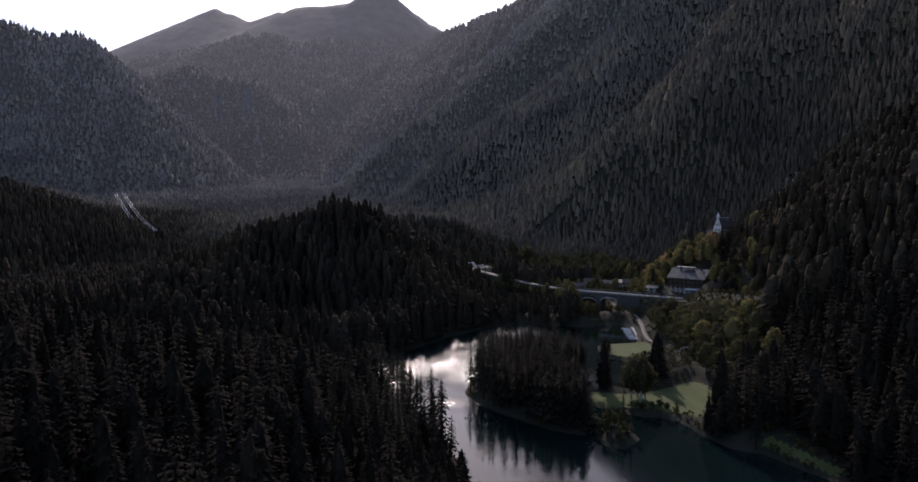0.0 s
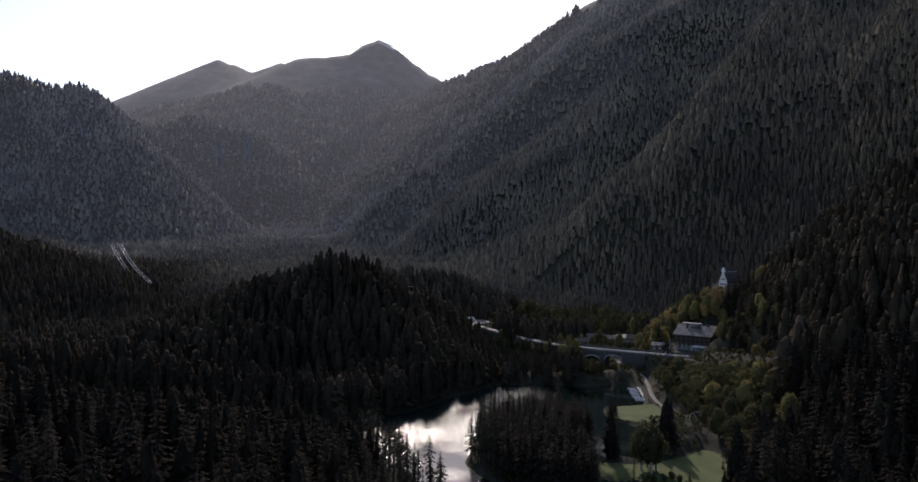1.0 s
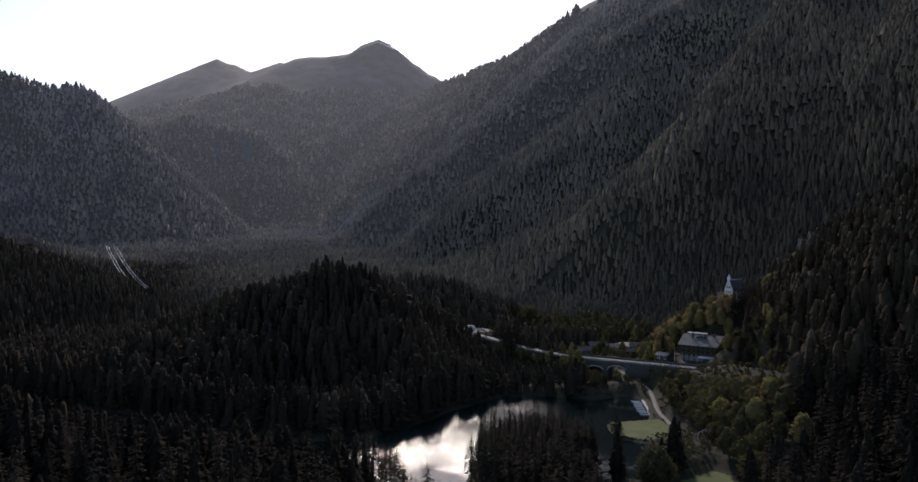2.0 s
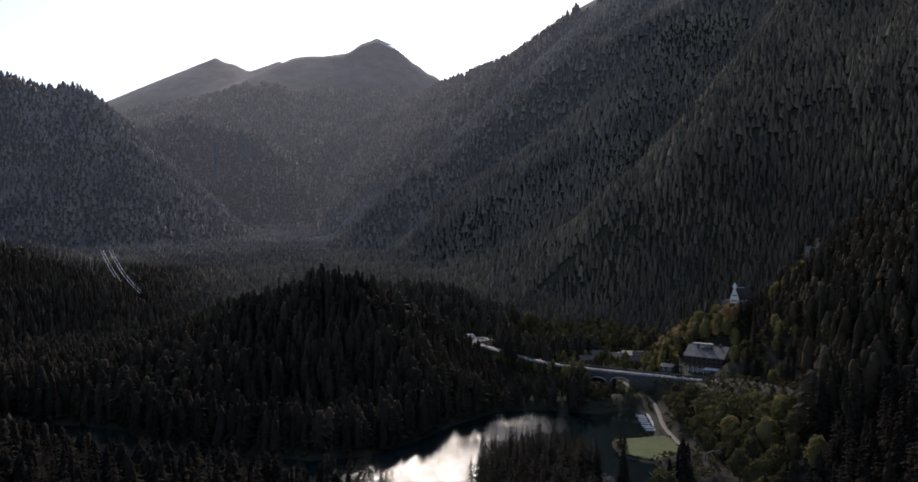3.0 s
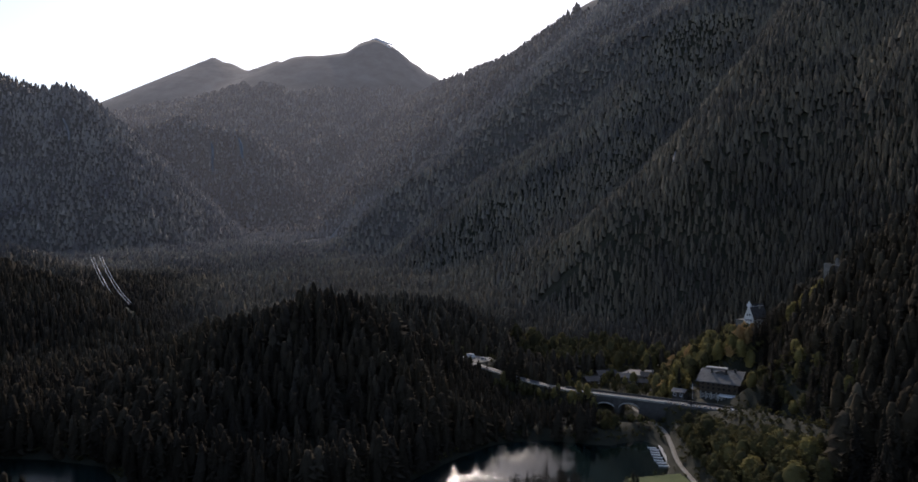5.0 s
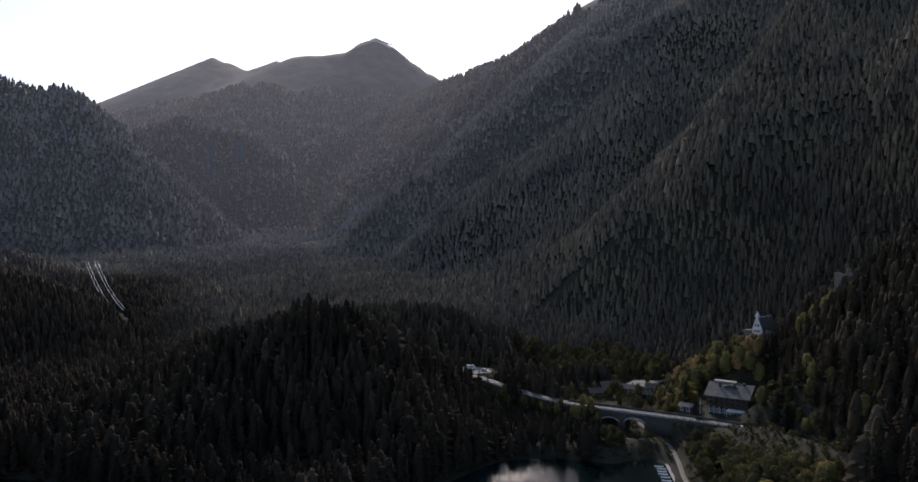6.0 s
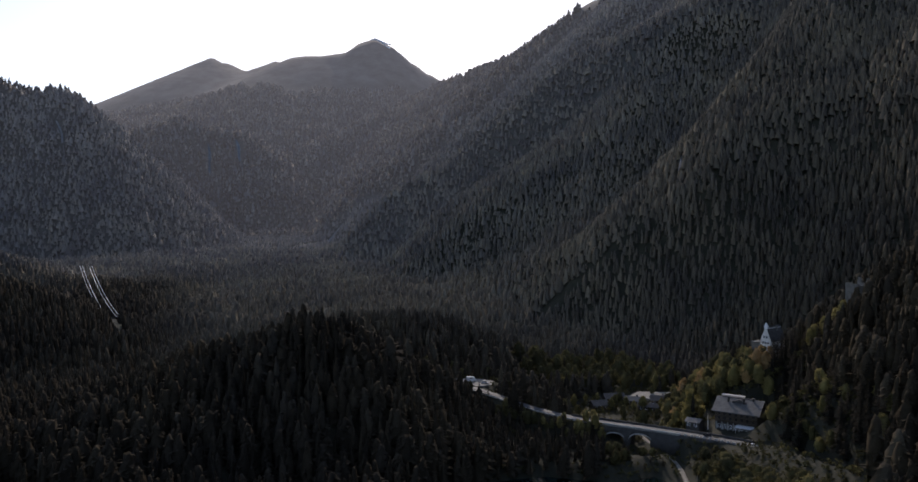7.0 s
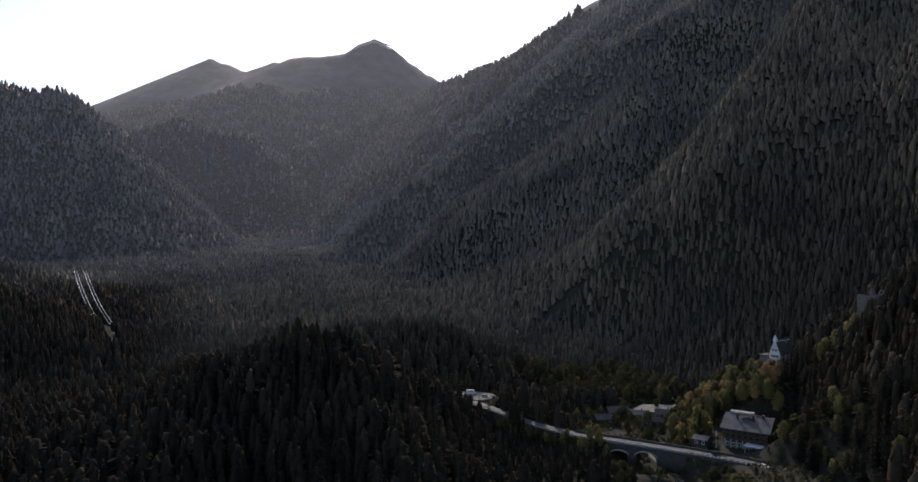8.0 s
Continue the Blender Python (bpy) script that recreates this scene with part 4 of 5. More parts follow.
# grove between path and road
gxs = [(x + random.uniform(-1.8, 1.8), y + random.uniform(-2, 2)) for x in np.arange(106, 144, 6.8) for y in np.arange(300, 416, 6.8)]
gx, gy = np.array([p[0] for p in gxs]), np.array([p[1] for p in gxs])
ins = (shore(gx, gy, GROVE) < -0.5) & (along(gx, gy, ROAD)[0] > 6) & (along(gx, gy, PATH_LINE)[0] > 3.5)
for x, y in zip(gx[ins], gy[ins]):
    plant(GOLDS[1] if random.random() < 0.05 else random.choice(GREENS), x, y, min(random.uniform(11, 16), max(4.0 if x < 118 else 2.2, float(np.interp(y, [320, 345, 370, 412], [30, 26, 19.5, 14.5])) + (5 if x < 116 and y < 385 else -0.5) - float(height(np.array([x]), np.array([y]))[0]))), random.uniform(1.25, 1.6))
for k in range(17):       # tall shrubs and trees hard by the path
    y = 302 + k * 5.4
    plant(random.choice(GREENS), float(np.interp(y, [300, 333, 372, 400], [101, 101.5, 102.5, 108.5])) + random.uniform(0, 2.5), y + random.uniform(-1.5, 1.5), random.uniform(6, 10.5), random.uniform(1.2, 1.5))
plant(BIRCHES[0], 105.5, 392, 7.5, 1.5)
for x, y, h in ((101, 266, 12), (103, 276, 14), (101, 288, 13), (108, 296, 15), (112, 284, 15), (118, 304, 15), (118, 284, 14), (110, 270, 13), (106, 306, 13), (124, 296, 14), (114, 312, 14), (122, 274, 13), (126, 310, 14)):
    plant(random.choice((GREENS[0], GREENS[1], GREENS[2], GREENS[0], GOLDS[1])), x, y, h, random.uniform(1.15, 1.4))
# uphill of the road
dark_side = lambda x, y: x > 0.392 * (y - 38) + 2
for x in np.arange(148, 178, 5.6):
    for y in np.arange(332, 456, 5.9):
        cx, cy = x + random.uniform(-2, 2), y + random.uniform(-2, 2)
        if along(np.array([cx]), np.array([cy]), ROAD)[0][0] > 6 and dark_side(cx, cy - 10 if cy > 405 else cy) and (cx > 160 or cy < 412):
            dark = random.random() < (0.5 if cx < 156 else 0.9)
            plant(random.choice(SPRUCES) if dark else random.choice((GREENS[0], GREENS[1], GREENS[2], GOLDS[1])), cx, cy, random.uniform(12, 18) if dark else random.uniform(7, 11), 1.25)
# round the house and up to the castle
k_dark = lambda x: int(x) % len(SPRUCES)
for x, y, h, w in ((119, 449, 17, 1.2), (123, 454, 22, 1.1), (116, 456, 14, 1.2), (128, 460, 16, 1.2), (112, 452, 9, 1.3)):
    plant(GOLDS[0], x, y, h, w)
for x, y, h, kind in ((150, 466, 15, 0), (156, 463, 14, 0), (162, 466, 15, 2), (160, 472, 16, 0), (167, 472, 13, 2), (154, 473, 15, 1), (171, 466, 12, 0), (165, 461, 13, 2), (148, 473, 14, 1), (159, 456, 13, 0),
                      (168, 458, 12, 0), (164, 478, 12, 1), (172, 472, 9, 2), (176, 463, 12, 0), (181, 466, 11, 0), (143, 468, 13, 1)):
    if dark_side(x, y):
        plant(SPRUCES[k_dark(x)], x, y, h + 2, 1.2)
    else:
        plant((GOLDS[1], GREENS[0], RUSTS[0])[kind], x, y, h, 1.0)
for x, y, h in ((190, 459, 12), (196, 461, 12), (201, 459, 12), (206, 461, 13), (211, 458, 11), (186, 455, 12), (193, 452, 12), (200, 453, 12)):
    plant(GOLDS[1], x, y, h, 1.0)
slope_spots = [(x + random.uniform(-2, 2), y + random.uniform(-2, 2)) for x in np.arange(122, 186, 5.2) for y in np.arange(446, 512, 5.5)]
for x, y in slope_spots:
    if abs(x - 143) < 17 and y < 458 or math.hypot(x - 176, y - 480) < 10 or x + y * 0.8 > 560 and x > 178 or x < 150 and y < 470 or y > 490 and x > 160 or x < 136 and y > 500:
        continue
    plant(random.choice(SPRUCES) if dark_side(x, y) else random.choice((GOLDS[1], GOLDS[1], GREENS[0], RUSTS[0], GREENS[2])), x, y, random.uniform(9, 13), 1.15)
plant(GOLDS[0], 131, 551, 14, 0.9)
for x, y, h in ((-14, 496, 8), (-9, 493, 7), (-3, 491, 8.5), (2, 488, 7), (8, 489, 8), (13, 486, 7.5), (18, 484, 6.5), (-18, 500, 9)):       # trees before the car park
    plant(random.choice((GREENS[0], GREENS[2], SPRUCES[0])), x, y, h, 1.2)
for x, y, h in ((177, 469, 13), (181, 472, 14), (185, 476, 14), (173.5, 466, 12), (189, 480, 14)):       # dark trees before the castle's side
    plant(SPRUCES[int(x) % len(SPRUCES)], x, y, h, 1.3)
for x, y, h in ((112, 556, 12), (137, 556, 11), (100, 552, 13), (92, 552, 14), (84, 548, 12), (76, 552, 15), (70, 545, 13), (62, 538, 12), (140, 540, 8), (146, 546, 9), (125, 538, 7), (64, 500, 10), (70, 492, 8), (78, 486, 7), (60, 486, 9), (66, 474, 8),
                (84, 470, 6), (90, 466, 5), (74, 466, 6), (105, 466, 5), (110, 462, 4), (100, 472, 6), (118, 474, 7), (112, 480, 7), (130, 480, 9), (136, 472, 9), (95, 484, 6), (104, 490, 5)):
    plant(random.choice(GREENS + GOLDS[1:]), x, y, h, 1.25)
for x, y, h in ((71, 446, 9), (67, 449, 8), (64, 447, 7), (56, 452, 6), (74, 443, 8)):
    plant(GOLDS[1], x, y, h, 1.1)
for k in range(34):
    x = 14 + k * 1.75
    p = min(ROAD, key=lambda q: abs(q[0] - x))
    ry = float(np.interp(x, [q[0] for q in ROAD[:9]], [q[1] for q in ROAD[:9]]))
    if k % 5 != 3:
        plant(random.choice((GREENS[0], GREENS[2], GREENS[1], GOLDS[1])) if k > 18 else random.choice((GREENS[0], SPRUCES[0], GREENS[1])), x + random.uniform(-1, 1) - 3.2, ry - random.uniform(6.5, 9), random.uniform(5, 8.5), 1.2)
for x, y, h in ((60, 466, 6), (52, 470, 7), (46, 476, 8), (40, 481, 9), (35, 490, 11), (30, 496, 12), (38, 497, 10), (44, 490, 9), (52, 482, 8), (30, 510, 11), (24, 522, 12), (14, 526, 11), (4, 528, 12), (-8, 526, 13), (-18, 524, 12), (-26, 518, 12), (34, 520, 12), (20, 532, 13), (-2, 534, 12)):
    plant(random.choice(GREENS), x, y, h, 1.2)
for x in np.arange(38, 152, 8.5):
    for y in np.arange(556, 630, 9.5):
        cx, cy = x + random.uniform(-3, 3), y + random.uniform(-3, 3)
        if shore(np.array([cx]), np.array([cy]), COPSE)[0] < -1:
            plant(random.choice((GREENS[0], GREENS[2], GREENS[1], GREENS[0], SPRUCES[0])), cx, cy, random.uniform(11, 17), 1.15)
for k in range(46):
    x, y = random.uniform(66, 146), random.uniform(458, 540)
    if shore(np.array([x]), np.array([y]), VILLAGE)[0] < -1 and along(np.array([x]), np.array([y]), ROAD)[0][0] > 8 and not (y < 462 and x > 125) and not (106 < x < 142 and 520 < y < 545):
        plant(random.choice((GREENS[0], GREENS[2], GREENS[1], GOLDS[0], GOLDS[1])), x, y, random.uniform(4, 9.5), 1.2)
for x in np.arange(150, 204, 5.9):
    for y in np.arange(396, 464, 5.9):
        cx, cy = np.array([x + random.uniform(-1.8, 1.8)]), np.array([y + random.uniform(-1.8, 1.8)])
        if bare_ground(cx, cy)[0] and not (x < 164 and y > 414 and y < 462) and along(cx, cy, ROAD)[0][0] > 7 and not (x < 180 and y < 458):
            plant(random.choice((GREENS[0], SPRUCES[0], SPRUCES[2])) if x < 174 else random.choice(SPRUCES), float(cx[0]), float(cy[0]), random.uniform(8, 13), 1.25)
for k in range(9):       # shrubs on the cut beside the house
    plant(random.choice((GREENS[1], GREENS[0], GOLDS[1])), 153 + k * 0.9 + random.uniform(-1, 1.5), 413 + k * 2.6, random.uniform(5, 8.5), 1.4)
    plant(random.choice((GREENS[1], GREENS[0], GOLDS[1])), 158 + k * 0.9 + random.uniform(-1, 1.5), 410 + k * 2.6, random.uniform(5, 8.5), 1.4)
for k in range(26):       # thicket below the bridge
    x, y = random.uniform(70, 97), random.uniform(406, 432)
    plant(random.choice(GREENS + SPRUCES[:2]), x, y, random.uniform(2.5, 5.5) if x > 82 else random.uniform(4, 8), 1.4)
# ---- undergrowth on the open banks ----
bx, by = np.meshgrid(np.arange(-270, 200, 3.0), np.arange(150, 560, 3.0))
roadside = lambda x, y: (along(x, y, ROAD)[0] < 15) & (along(x, y, ROAD)[0] > 5)
bx, by = (bx + RNG.uniform(-1.2, 1.2, bx.shape)).ravel(), (by + RNG.uniform(-1.2, 1.2, by.shape)).ravel()
water_side = np.maximum(np.maximum(shore(bx, by, LAKE), -shore(bx, by, ISLAND)), -shore(bx, by, ISLET))
open_land = (bare_ground(bx, by) | roadside(bx, by) | (water_side < 7)) & (fractal(bx, by, 30, 2, 63) > -0.45) & (np.maximum(np.maximum(shore(bx, by, LAKE), -shore(bx, by, ISLAND)), -shore(bx, by, ISLET)) > 0.3)
for ring in MEADOWS:
    open_land &= shore(bx, by, ring) > -0.3
open_land &= (along(bx, by, ROAD)[0] > 5.0) & (along(bx, by, PATH_LINE)[0] > 1.9) & ~((np.abs(bx - 140) < 15) & (np.abs(by - 434) < 14)) & (shore(bx, by, [(106, 530), (124, 520), (142, 530), (140, 543), (116, 545)]) > 1)
open_land &= (fractal(bx, by, 14, 2, 61) > -0.3) & (np.hypot((bx - 6) / 19, (by - 508) / 13) > 1) & ~((by < 408) & (np.abs(bx - 93.5) < 5) & (by > 360))
cut = (bx > 148) & (bx < 182) & (by > 396) & (by < 456) & (along(bx, by, ROAD)[0] > 5.0) & ~((np.abs(bx - 141) < 14) & (np.abs(by - 434) < 14))
open_land |= cut
bush = np.stack([bx[open_land], by[open_land], height(bx[open_land], by[open_land]) - 0.15], -1)
scatter("undergrowth", SHRUBS, bush, RNG.uniform(1.2, 3.6, len(bush)) * np.where(cut[open_land], 1.7, 1.0), RNG.uniform(1.2, 1.8, len(bush)), RNG, M_LEAF, "low dull green and brown shrubs on the open banks", "shrubs")

# ---- helpers for built things ----
class Shape:
    """Collects boxes, prisms and bands into one bmesh."""

    def __init__(self):
        self.bm = bmesh.new()

    def box(self, x, y, z, sx, sy, sz, rx=0, ry=0, rz=0, bevel=0.0):
        """A box by its centre and sizes."""
        r = bmesh.ops.create_cube(self.bm, size=1, matrix=pose(x, y, z, rx, ry, rz) @ Matrix.Diagonal((sx, sy, sz, 1)))
        if bevel:
            edges = list({e for v in r["verts"] for e in v.link_edges})
            bmesh.ops.bevel(self.bm, geom=edges, offset=bevel, segments=1, affect="EDGES")
        return self

    def prism(self, outline, axis, a, b):
        """An outline of (u, v) pushed along an axis from a to b. axis x: (y, z); y: (x, z); z: (x, y)."""
        put = {"x": lambda u, v, w: (w, u, v), "y": lambda u, v, w: (u, w, v), "z": lambda u, v, w: (u, v, w)}[axis]
        lo = [self.bm.verts.new(put(u, v, a)) for u, v in outline]
        hi = [self.bm.verts.new(put(u, v, b)) for u, v in outline]
        n = len(outline)
        self.bm.faces.new(lo[::-1])
        self.bm.faces.new(hi)
        for i in range(n):
            self.bm.faces.new((lo[i], lo[(i + 1) % n], hi[(i + 1) % n], hi[i]))
        return self

    def cyl(self, x, y, z, r, depth, n=12, rx=0, ry=0, rz=0, r2=None):
        bmesh.ops.create_cone(self.bm, cap_ends=True, segments=n, radius1=r, radius2=r if r2 is None else r2, depth=depth, matrix=pose(x, y, z, rx, ry, rz))
        return self

    def mesh(self, name, mat):
        bmesh.ops.recalc_face_normals(self.bm, faces=self.bm.faces)
        me = bpy.data.meshes.new(name)
        self.bm.to_mesh(me)
        self.bm.free()
        me.materials.append(mat)
        return me


def piece(name, shape, mat, parent, label=""):
    return part(name, shape.mesh(name, mat), parent, label)


def thing(name, label, category, m, group=""):
    root = tagged(new(name), label, category, group)
    root.matrix_basis = m
    return root


def band(name, line, step, section, mat, smooth=False, lift=None):
    """A closed section (sideways, up) swept along a polyline."""
    p, side = stations(line, step)
    k, n = len(section), len(p)
    v = np.zeros((n, k, 3))
    for i, (u, w) in enumerate(section):
        v[:, i, :2] = p[:, :2] + side * u
        v[:, i, 2] = p[:, 2] + w
    i, j = np.meshgrid(np.arange(n - 1), np.arange(k), indexing="ij")
    f = np.stack([i * k + j, (i + 1) * k + j, (i + 1) * k + (j + 1) % k, i * k + (j + 1) % k], -1).reshape(-1, 4)
    return mesh_from(name, v.reshape(-1, 3), f, mat, smooth)


# ---- road, path, car park ----
tagged(new("road", band("road", ROAD, 2.0, [(-3.4, 0), (3.4, 0), (3.6, -0.4), (-3.6, -0.4)], M_ASPHALT)), "grey asphalt road crossing the bridge and climbing the slope", "road", kind="structure")
tagged(new("path", band("path", PATH_LINE, 1.5, [(-1.0, 0.02), (1.0, 0.02), (1.2, -0.3), (-1.2, -0.3)], M_GRAVEL)), "pale gravel footpath along the lake shore under the bridge", "path", kind="structure")
edge = tagged(new("road_edge_line", band("road_edge_line", ROAD, 2.0, [(3.05, 0.012), (3.2, 0.012), (3.2, 0.006), (3.05, 0.006)], M_WHITEPAINT)), "worn white edge line painted on the asphalt", "road marking", kind="structure")
lot = [(6 + 17 * math.cos(a), 508 + 11 * math.sin(a)) for a in np.linspace(0, 2 * math.pi, 40)[:-1]]
tagged(new("car_park", Shape().prism(lot, "z", 20.9, 21.5).mesh("car_park", M_GRAVEL)), "pale gravel car park beside the road", "car park", kind="structure")
tagged(new("yard", Shape().prism([(108, 530), (124, 522), (140, 530), (138, 541), (118, 543)], "z", 4.0, 7.6).mesh("yard", M_GRAVEL)), "pale gravel yard among the village houses", "yard", kind="structure")

# ---- bridge ----
BRIDGE_A, BRIDGE_B = 0.0, 62.0          # metres along the bridge wall from its western end
deck = [p for p in ROAD if 59 < p[0] < 137]
bp, bside = stations(deck, 0.5)
bs = np.arange(len(bp)) * 0.5
ARCHES = [(24.0, 9.5, 4.6), (37.5, 10.5, 5.4)]     # centre along the wall, width, spring height above the ground


def under(s):
    """How deep the wall reaches below the deck at s: to the ground, or to the arch's curve."""
    deep = np.interp(s, [0, 10, 16, 50, 70, 90], [3, 6, 13, 13, 8, 3])
    for c, w, spring in ARCHES:
        u = np.clip(np.abs(s - c) / (w / 2), 0, 1)
        deep = np.where(np.abs(s - c) < w / 2, 10.2 - spring + 0.4 - np.sqrt(1 - u * u) * (w / 2) * 0.62 + 0.9, deep)
    return np.maximum(deep, 2.0)


bridge = thing("bridge", "grey stone road bridge with two arches over the stream", "bridge", Matrix())
dn = under(bs)


def bridge_wall(off0, off1):
    v = np.zeros((len(bp), 4, 3))
    for i, (u, low) in enumerate(((off0, False), (off1, False), (off1, True), (off0, True))):
        v[:, i, :2] = bp[:, :2] + bside * u
        v[:, i, 2] = bp[:, 2] - (dn if low else 0.42)
    n = len(bp)
    i, j = np.meshgrid(np.arange(n - 1), np.arange(4), indexing="ij")
    f = np.stack([i * 4 + j, (i + 1) * 4 + j, (i + 1) * 4 + (j + 1) % 4, i * 4 + (j + 1) % 4], -1).reshape(-1, 4)
    return mesh_from("bridge_wall", v.reshape(-1, 3), f, M_STONE)


part("body", bridge_wall(-3.9, 3.9), bridge)
for c, w, spring in ARCHES:
    i0, i1 = int((c - w / 2 - 0.7) * 2), int((c + w / 2 + 0.7) * 2)
    v, f = [], []
    for k in range(i0, i1 + 1):
        u = min(1, abs(bs[k] - c) / (w / 2 + 0.7))
        for off in (3.95, 4.1):
            for up in (0, 0.7):
                x, y = bp[k, :2] + bside[k] * off
                base = 10.2 - spring + 1.3 - math.sqrt(max(0, 1 - u * u)) * (w / 2) * 0.62
                v.append((x, y, bp[k, 2] - base + up))
    for k in range(i1 - i0):
        a, b = k * 4, k * 4 + 4
        f += [(a + 2, b + 2, b + 3, a + 3), (a + 1, a + 3, b + 3, b + 1), (a, b, b + 2, a + 2)]
    part("arch_ring", mesh_from("arch_ring", np.array(v), np.array(f), M_PALESTONE), bridge, "paler stone arch ring")
for name, off, tall, mat in (("parapet", 3.7, 0.75, M_PALESTONE), ("parapet", -3.9, 1.0, M_STONE)):
    half = [p for p in bp[:: 2] if p[0] < 113] if off > 0 else bp[::2]
    part(name, band(name, [tuple(p) for p in half], 2.0, [(off - 0.25, tall), (off + 0.3, tall), (off + 0.3, -0.5), (off - 0.25, -0.5)], mat), bridge)
stone = Shape().box(0, 0, 0.42, 1.5, 0.6, 0.95, bevel=0.08).mesh("guard_stone", M_PALESTONE)
gp, gside = stations([p for p in ROAD if 110 < p[0] < 147 and p[1] > 370], 3.1)
guard = thing("guard_stones", "row of pale stone guard blocks along the road edge", "guard rail", Matrix())
part("kerb_wall", band("kerb_wall", [p for p in ROAD if 110 < p[0] < 150 and p[1] > 355], 2.0, [(3.45, 0.12), (4.25, 0.12), (4.25, -3.5), (3.45, -3.5)], M_STONE), guard)
for p, sd in zip(gp, gside):
    ob = part("guard_stone", stone, guard)
    ob.matrix_basis = Matrix.Translation((p[0] + sd[0] * 3.85, p[1] + sd[1] * 3.85, p[2] + 0.1)) @ pose(0, 0, 0, 0, 0, math.degrees(math.atan2(sd[0], -sd[1])))
# low wall with openings along the road west of the bridge
gp, gside = stations([p for p in ROAD if 12 < p[0] < 62], 2.4)
west = thing("roadside_wall", "pale low stone wall with gaps beside the climbing road", "wall", Matrix())
low_block = Shape().box(0, 0, 0.3, 1.7, 0.5, 0.9, bevel=0.06).mesh("wall_block", M_PALESTONE)
for p, sd in zip(gp, gside):
    ob = part("wall_block", low_block, west)
    ob.matrix_basis = Matrix.Translation((p[0] + sd[0] * 3.9, p[1] + sd[1] * 3.9, p[2])) @ pose(0, 0, 0, 0, 0, math.degrees(math.atan2(sd[0], -sd[1])))

# ---- the lakeside house ----
house = thing("guest_house", "large guest house with broad grey roof and pale lower walls", "house", pose(136.7, 429.0, 14.3, 0, 0, -34.8))
W, D, EAVE, RIDGE = 19.6, 17.0, 9.6, 14.4        # local x along the front, local y back
piece("wall", Shape().box(0, D / 2, 1.9, W, D, 5.0), M_STONE, house, "dark stone ground floor")
piece("upper_wall", Shape().box(0, D / 2 - 0.05, 6.9, W + 0.3, D + 0.3, 5.0), M_TIMBER, house, "dark timber upper storey")
roof = piece("roof", Shape().prism([(-1.8, EAVE - 0.55), (-1.8, EAVE - 0.2), (9.0, RIDGE), (10.0, RIDGE), (D + 1.8, EAVE - 0.2), (D + 1.8, EAVE - 0.55), (9.5, RIDGE - 0.5)], "x", -W / 2 - 1.5, W / 2 + 1.5), M_SLATE, house)
for k in range(9):
    y0 = -1.6 + k * 1.2
    z0 = EAVE - 0.2 + (y0 + 1.8) / 10.8 * (RIDGE - EAVE + 0.2)
    piece("roof_course", Shape().box(0, y0 + 0.6, z0 + 0.29, W + 2.9, 1.22, 0.06, rx=math.degrees(math.atan2(RIDGE - EAVE + 0.2, 10.8)) - 1.5), M_SLATE, roof)
piece("dormer", Shape().prism([(-3.2, 12.0), (3.6, 12.0), (3.6, 13.2), (0.2, 14.6), (-3.2, 13.4)], "y", 5.4, 9.0), M_DARKROOF, roof, "dark dormer set in the roof")
piece("roof_crest", Shape().box(-1.0, 9.5, RIDGE + 0.12, W * 0.8, 1.4, 0.3), M_DARKROOF, roof)
piece("roof_terrace", Shape().box(-W / 2 + 5.6, 12.5, RIDGE + 0.3, 11, 3.2, 0.5), M_PALESTONE, roof, "pale flat strip behind the ridge")
for x, y in ((-5.0, 6.0), (2.5, 5.2), (6.4, 8.2)):
    piece("chimney", Shape().box(x, y, RIDGE - 0.4, 0.9, 0.9, 2.6).box(x, y, RIDGE + 1.0, 1.2, 1.2, 0.2), M_STONE, roof)
pane = Shape().box(0, 0, 0, 1.0, 0.06, 1.4).mesh("pane", M_GLASS)
frame_mesh = Shape().box(-0.62, 0, 0, 0.16, 0.14, 1.8).box(0.62, 0, 0, 0.16, 0.14, 1.8).box(0, 0, 0.82, 1.4, 0.14, 0.16).box(0, 0, -0.82, 1.5, 0.2, 0.16).box(0, 0, 0, 0.07, 0.1, 1.5).mesh("window_frame", M_WHITEPAINT)


dark_frame = frame_mesh.copy()
dark_frame.materials[0] = M_TIMBER


def window(parent, m, frame_of=None):
    w = part("window", frame_of or frame_mesh, parent)
    w.matrix_basis = m
    part("pane", pane, w)
    return w


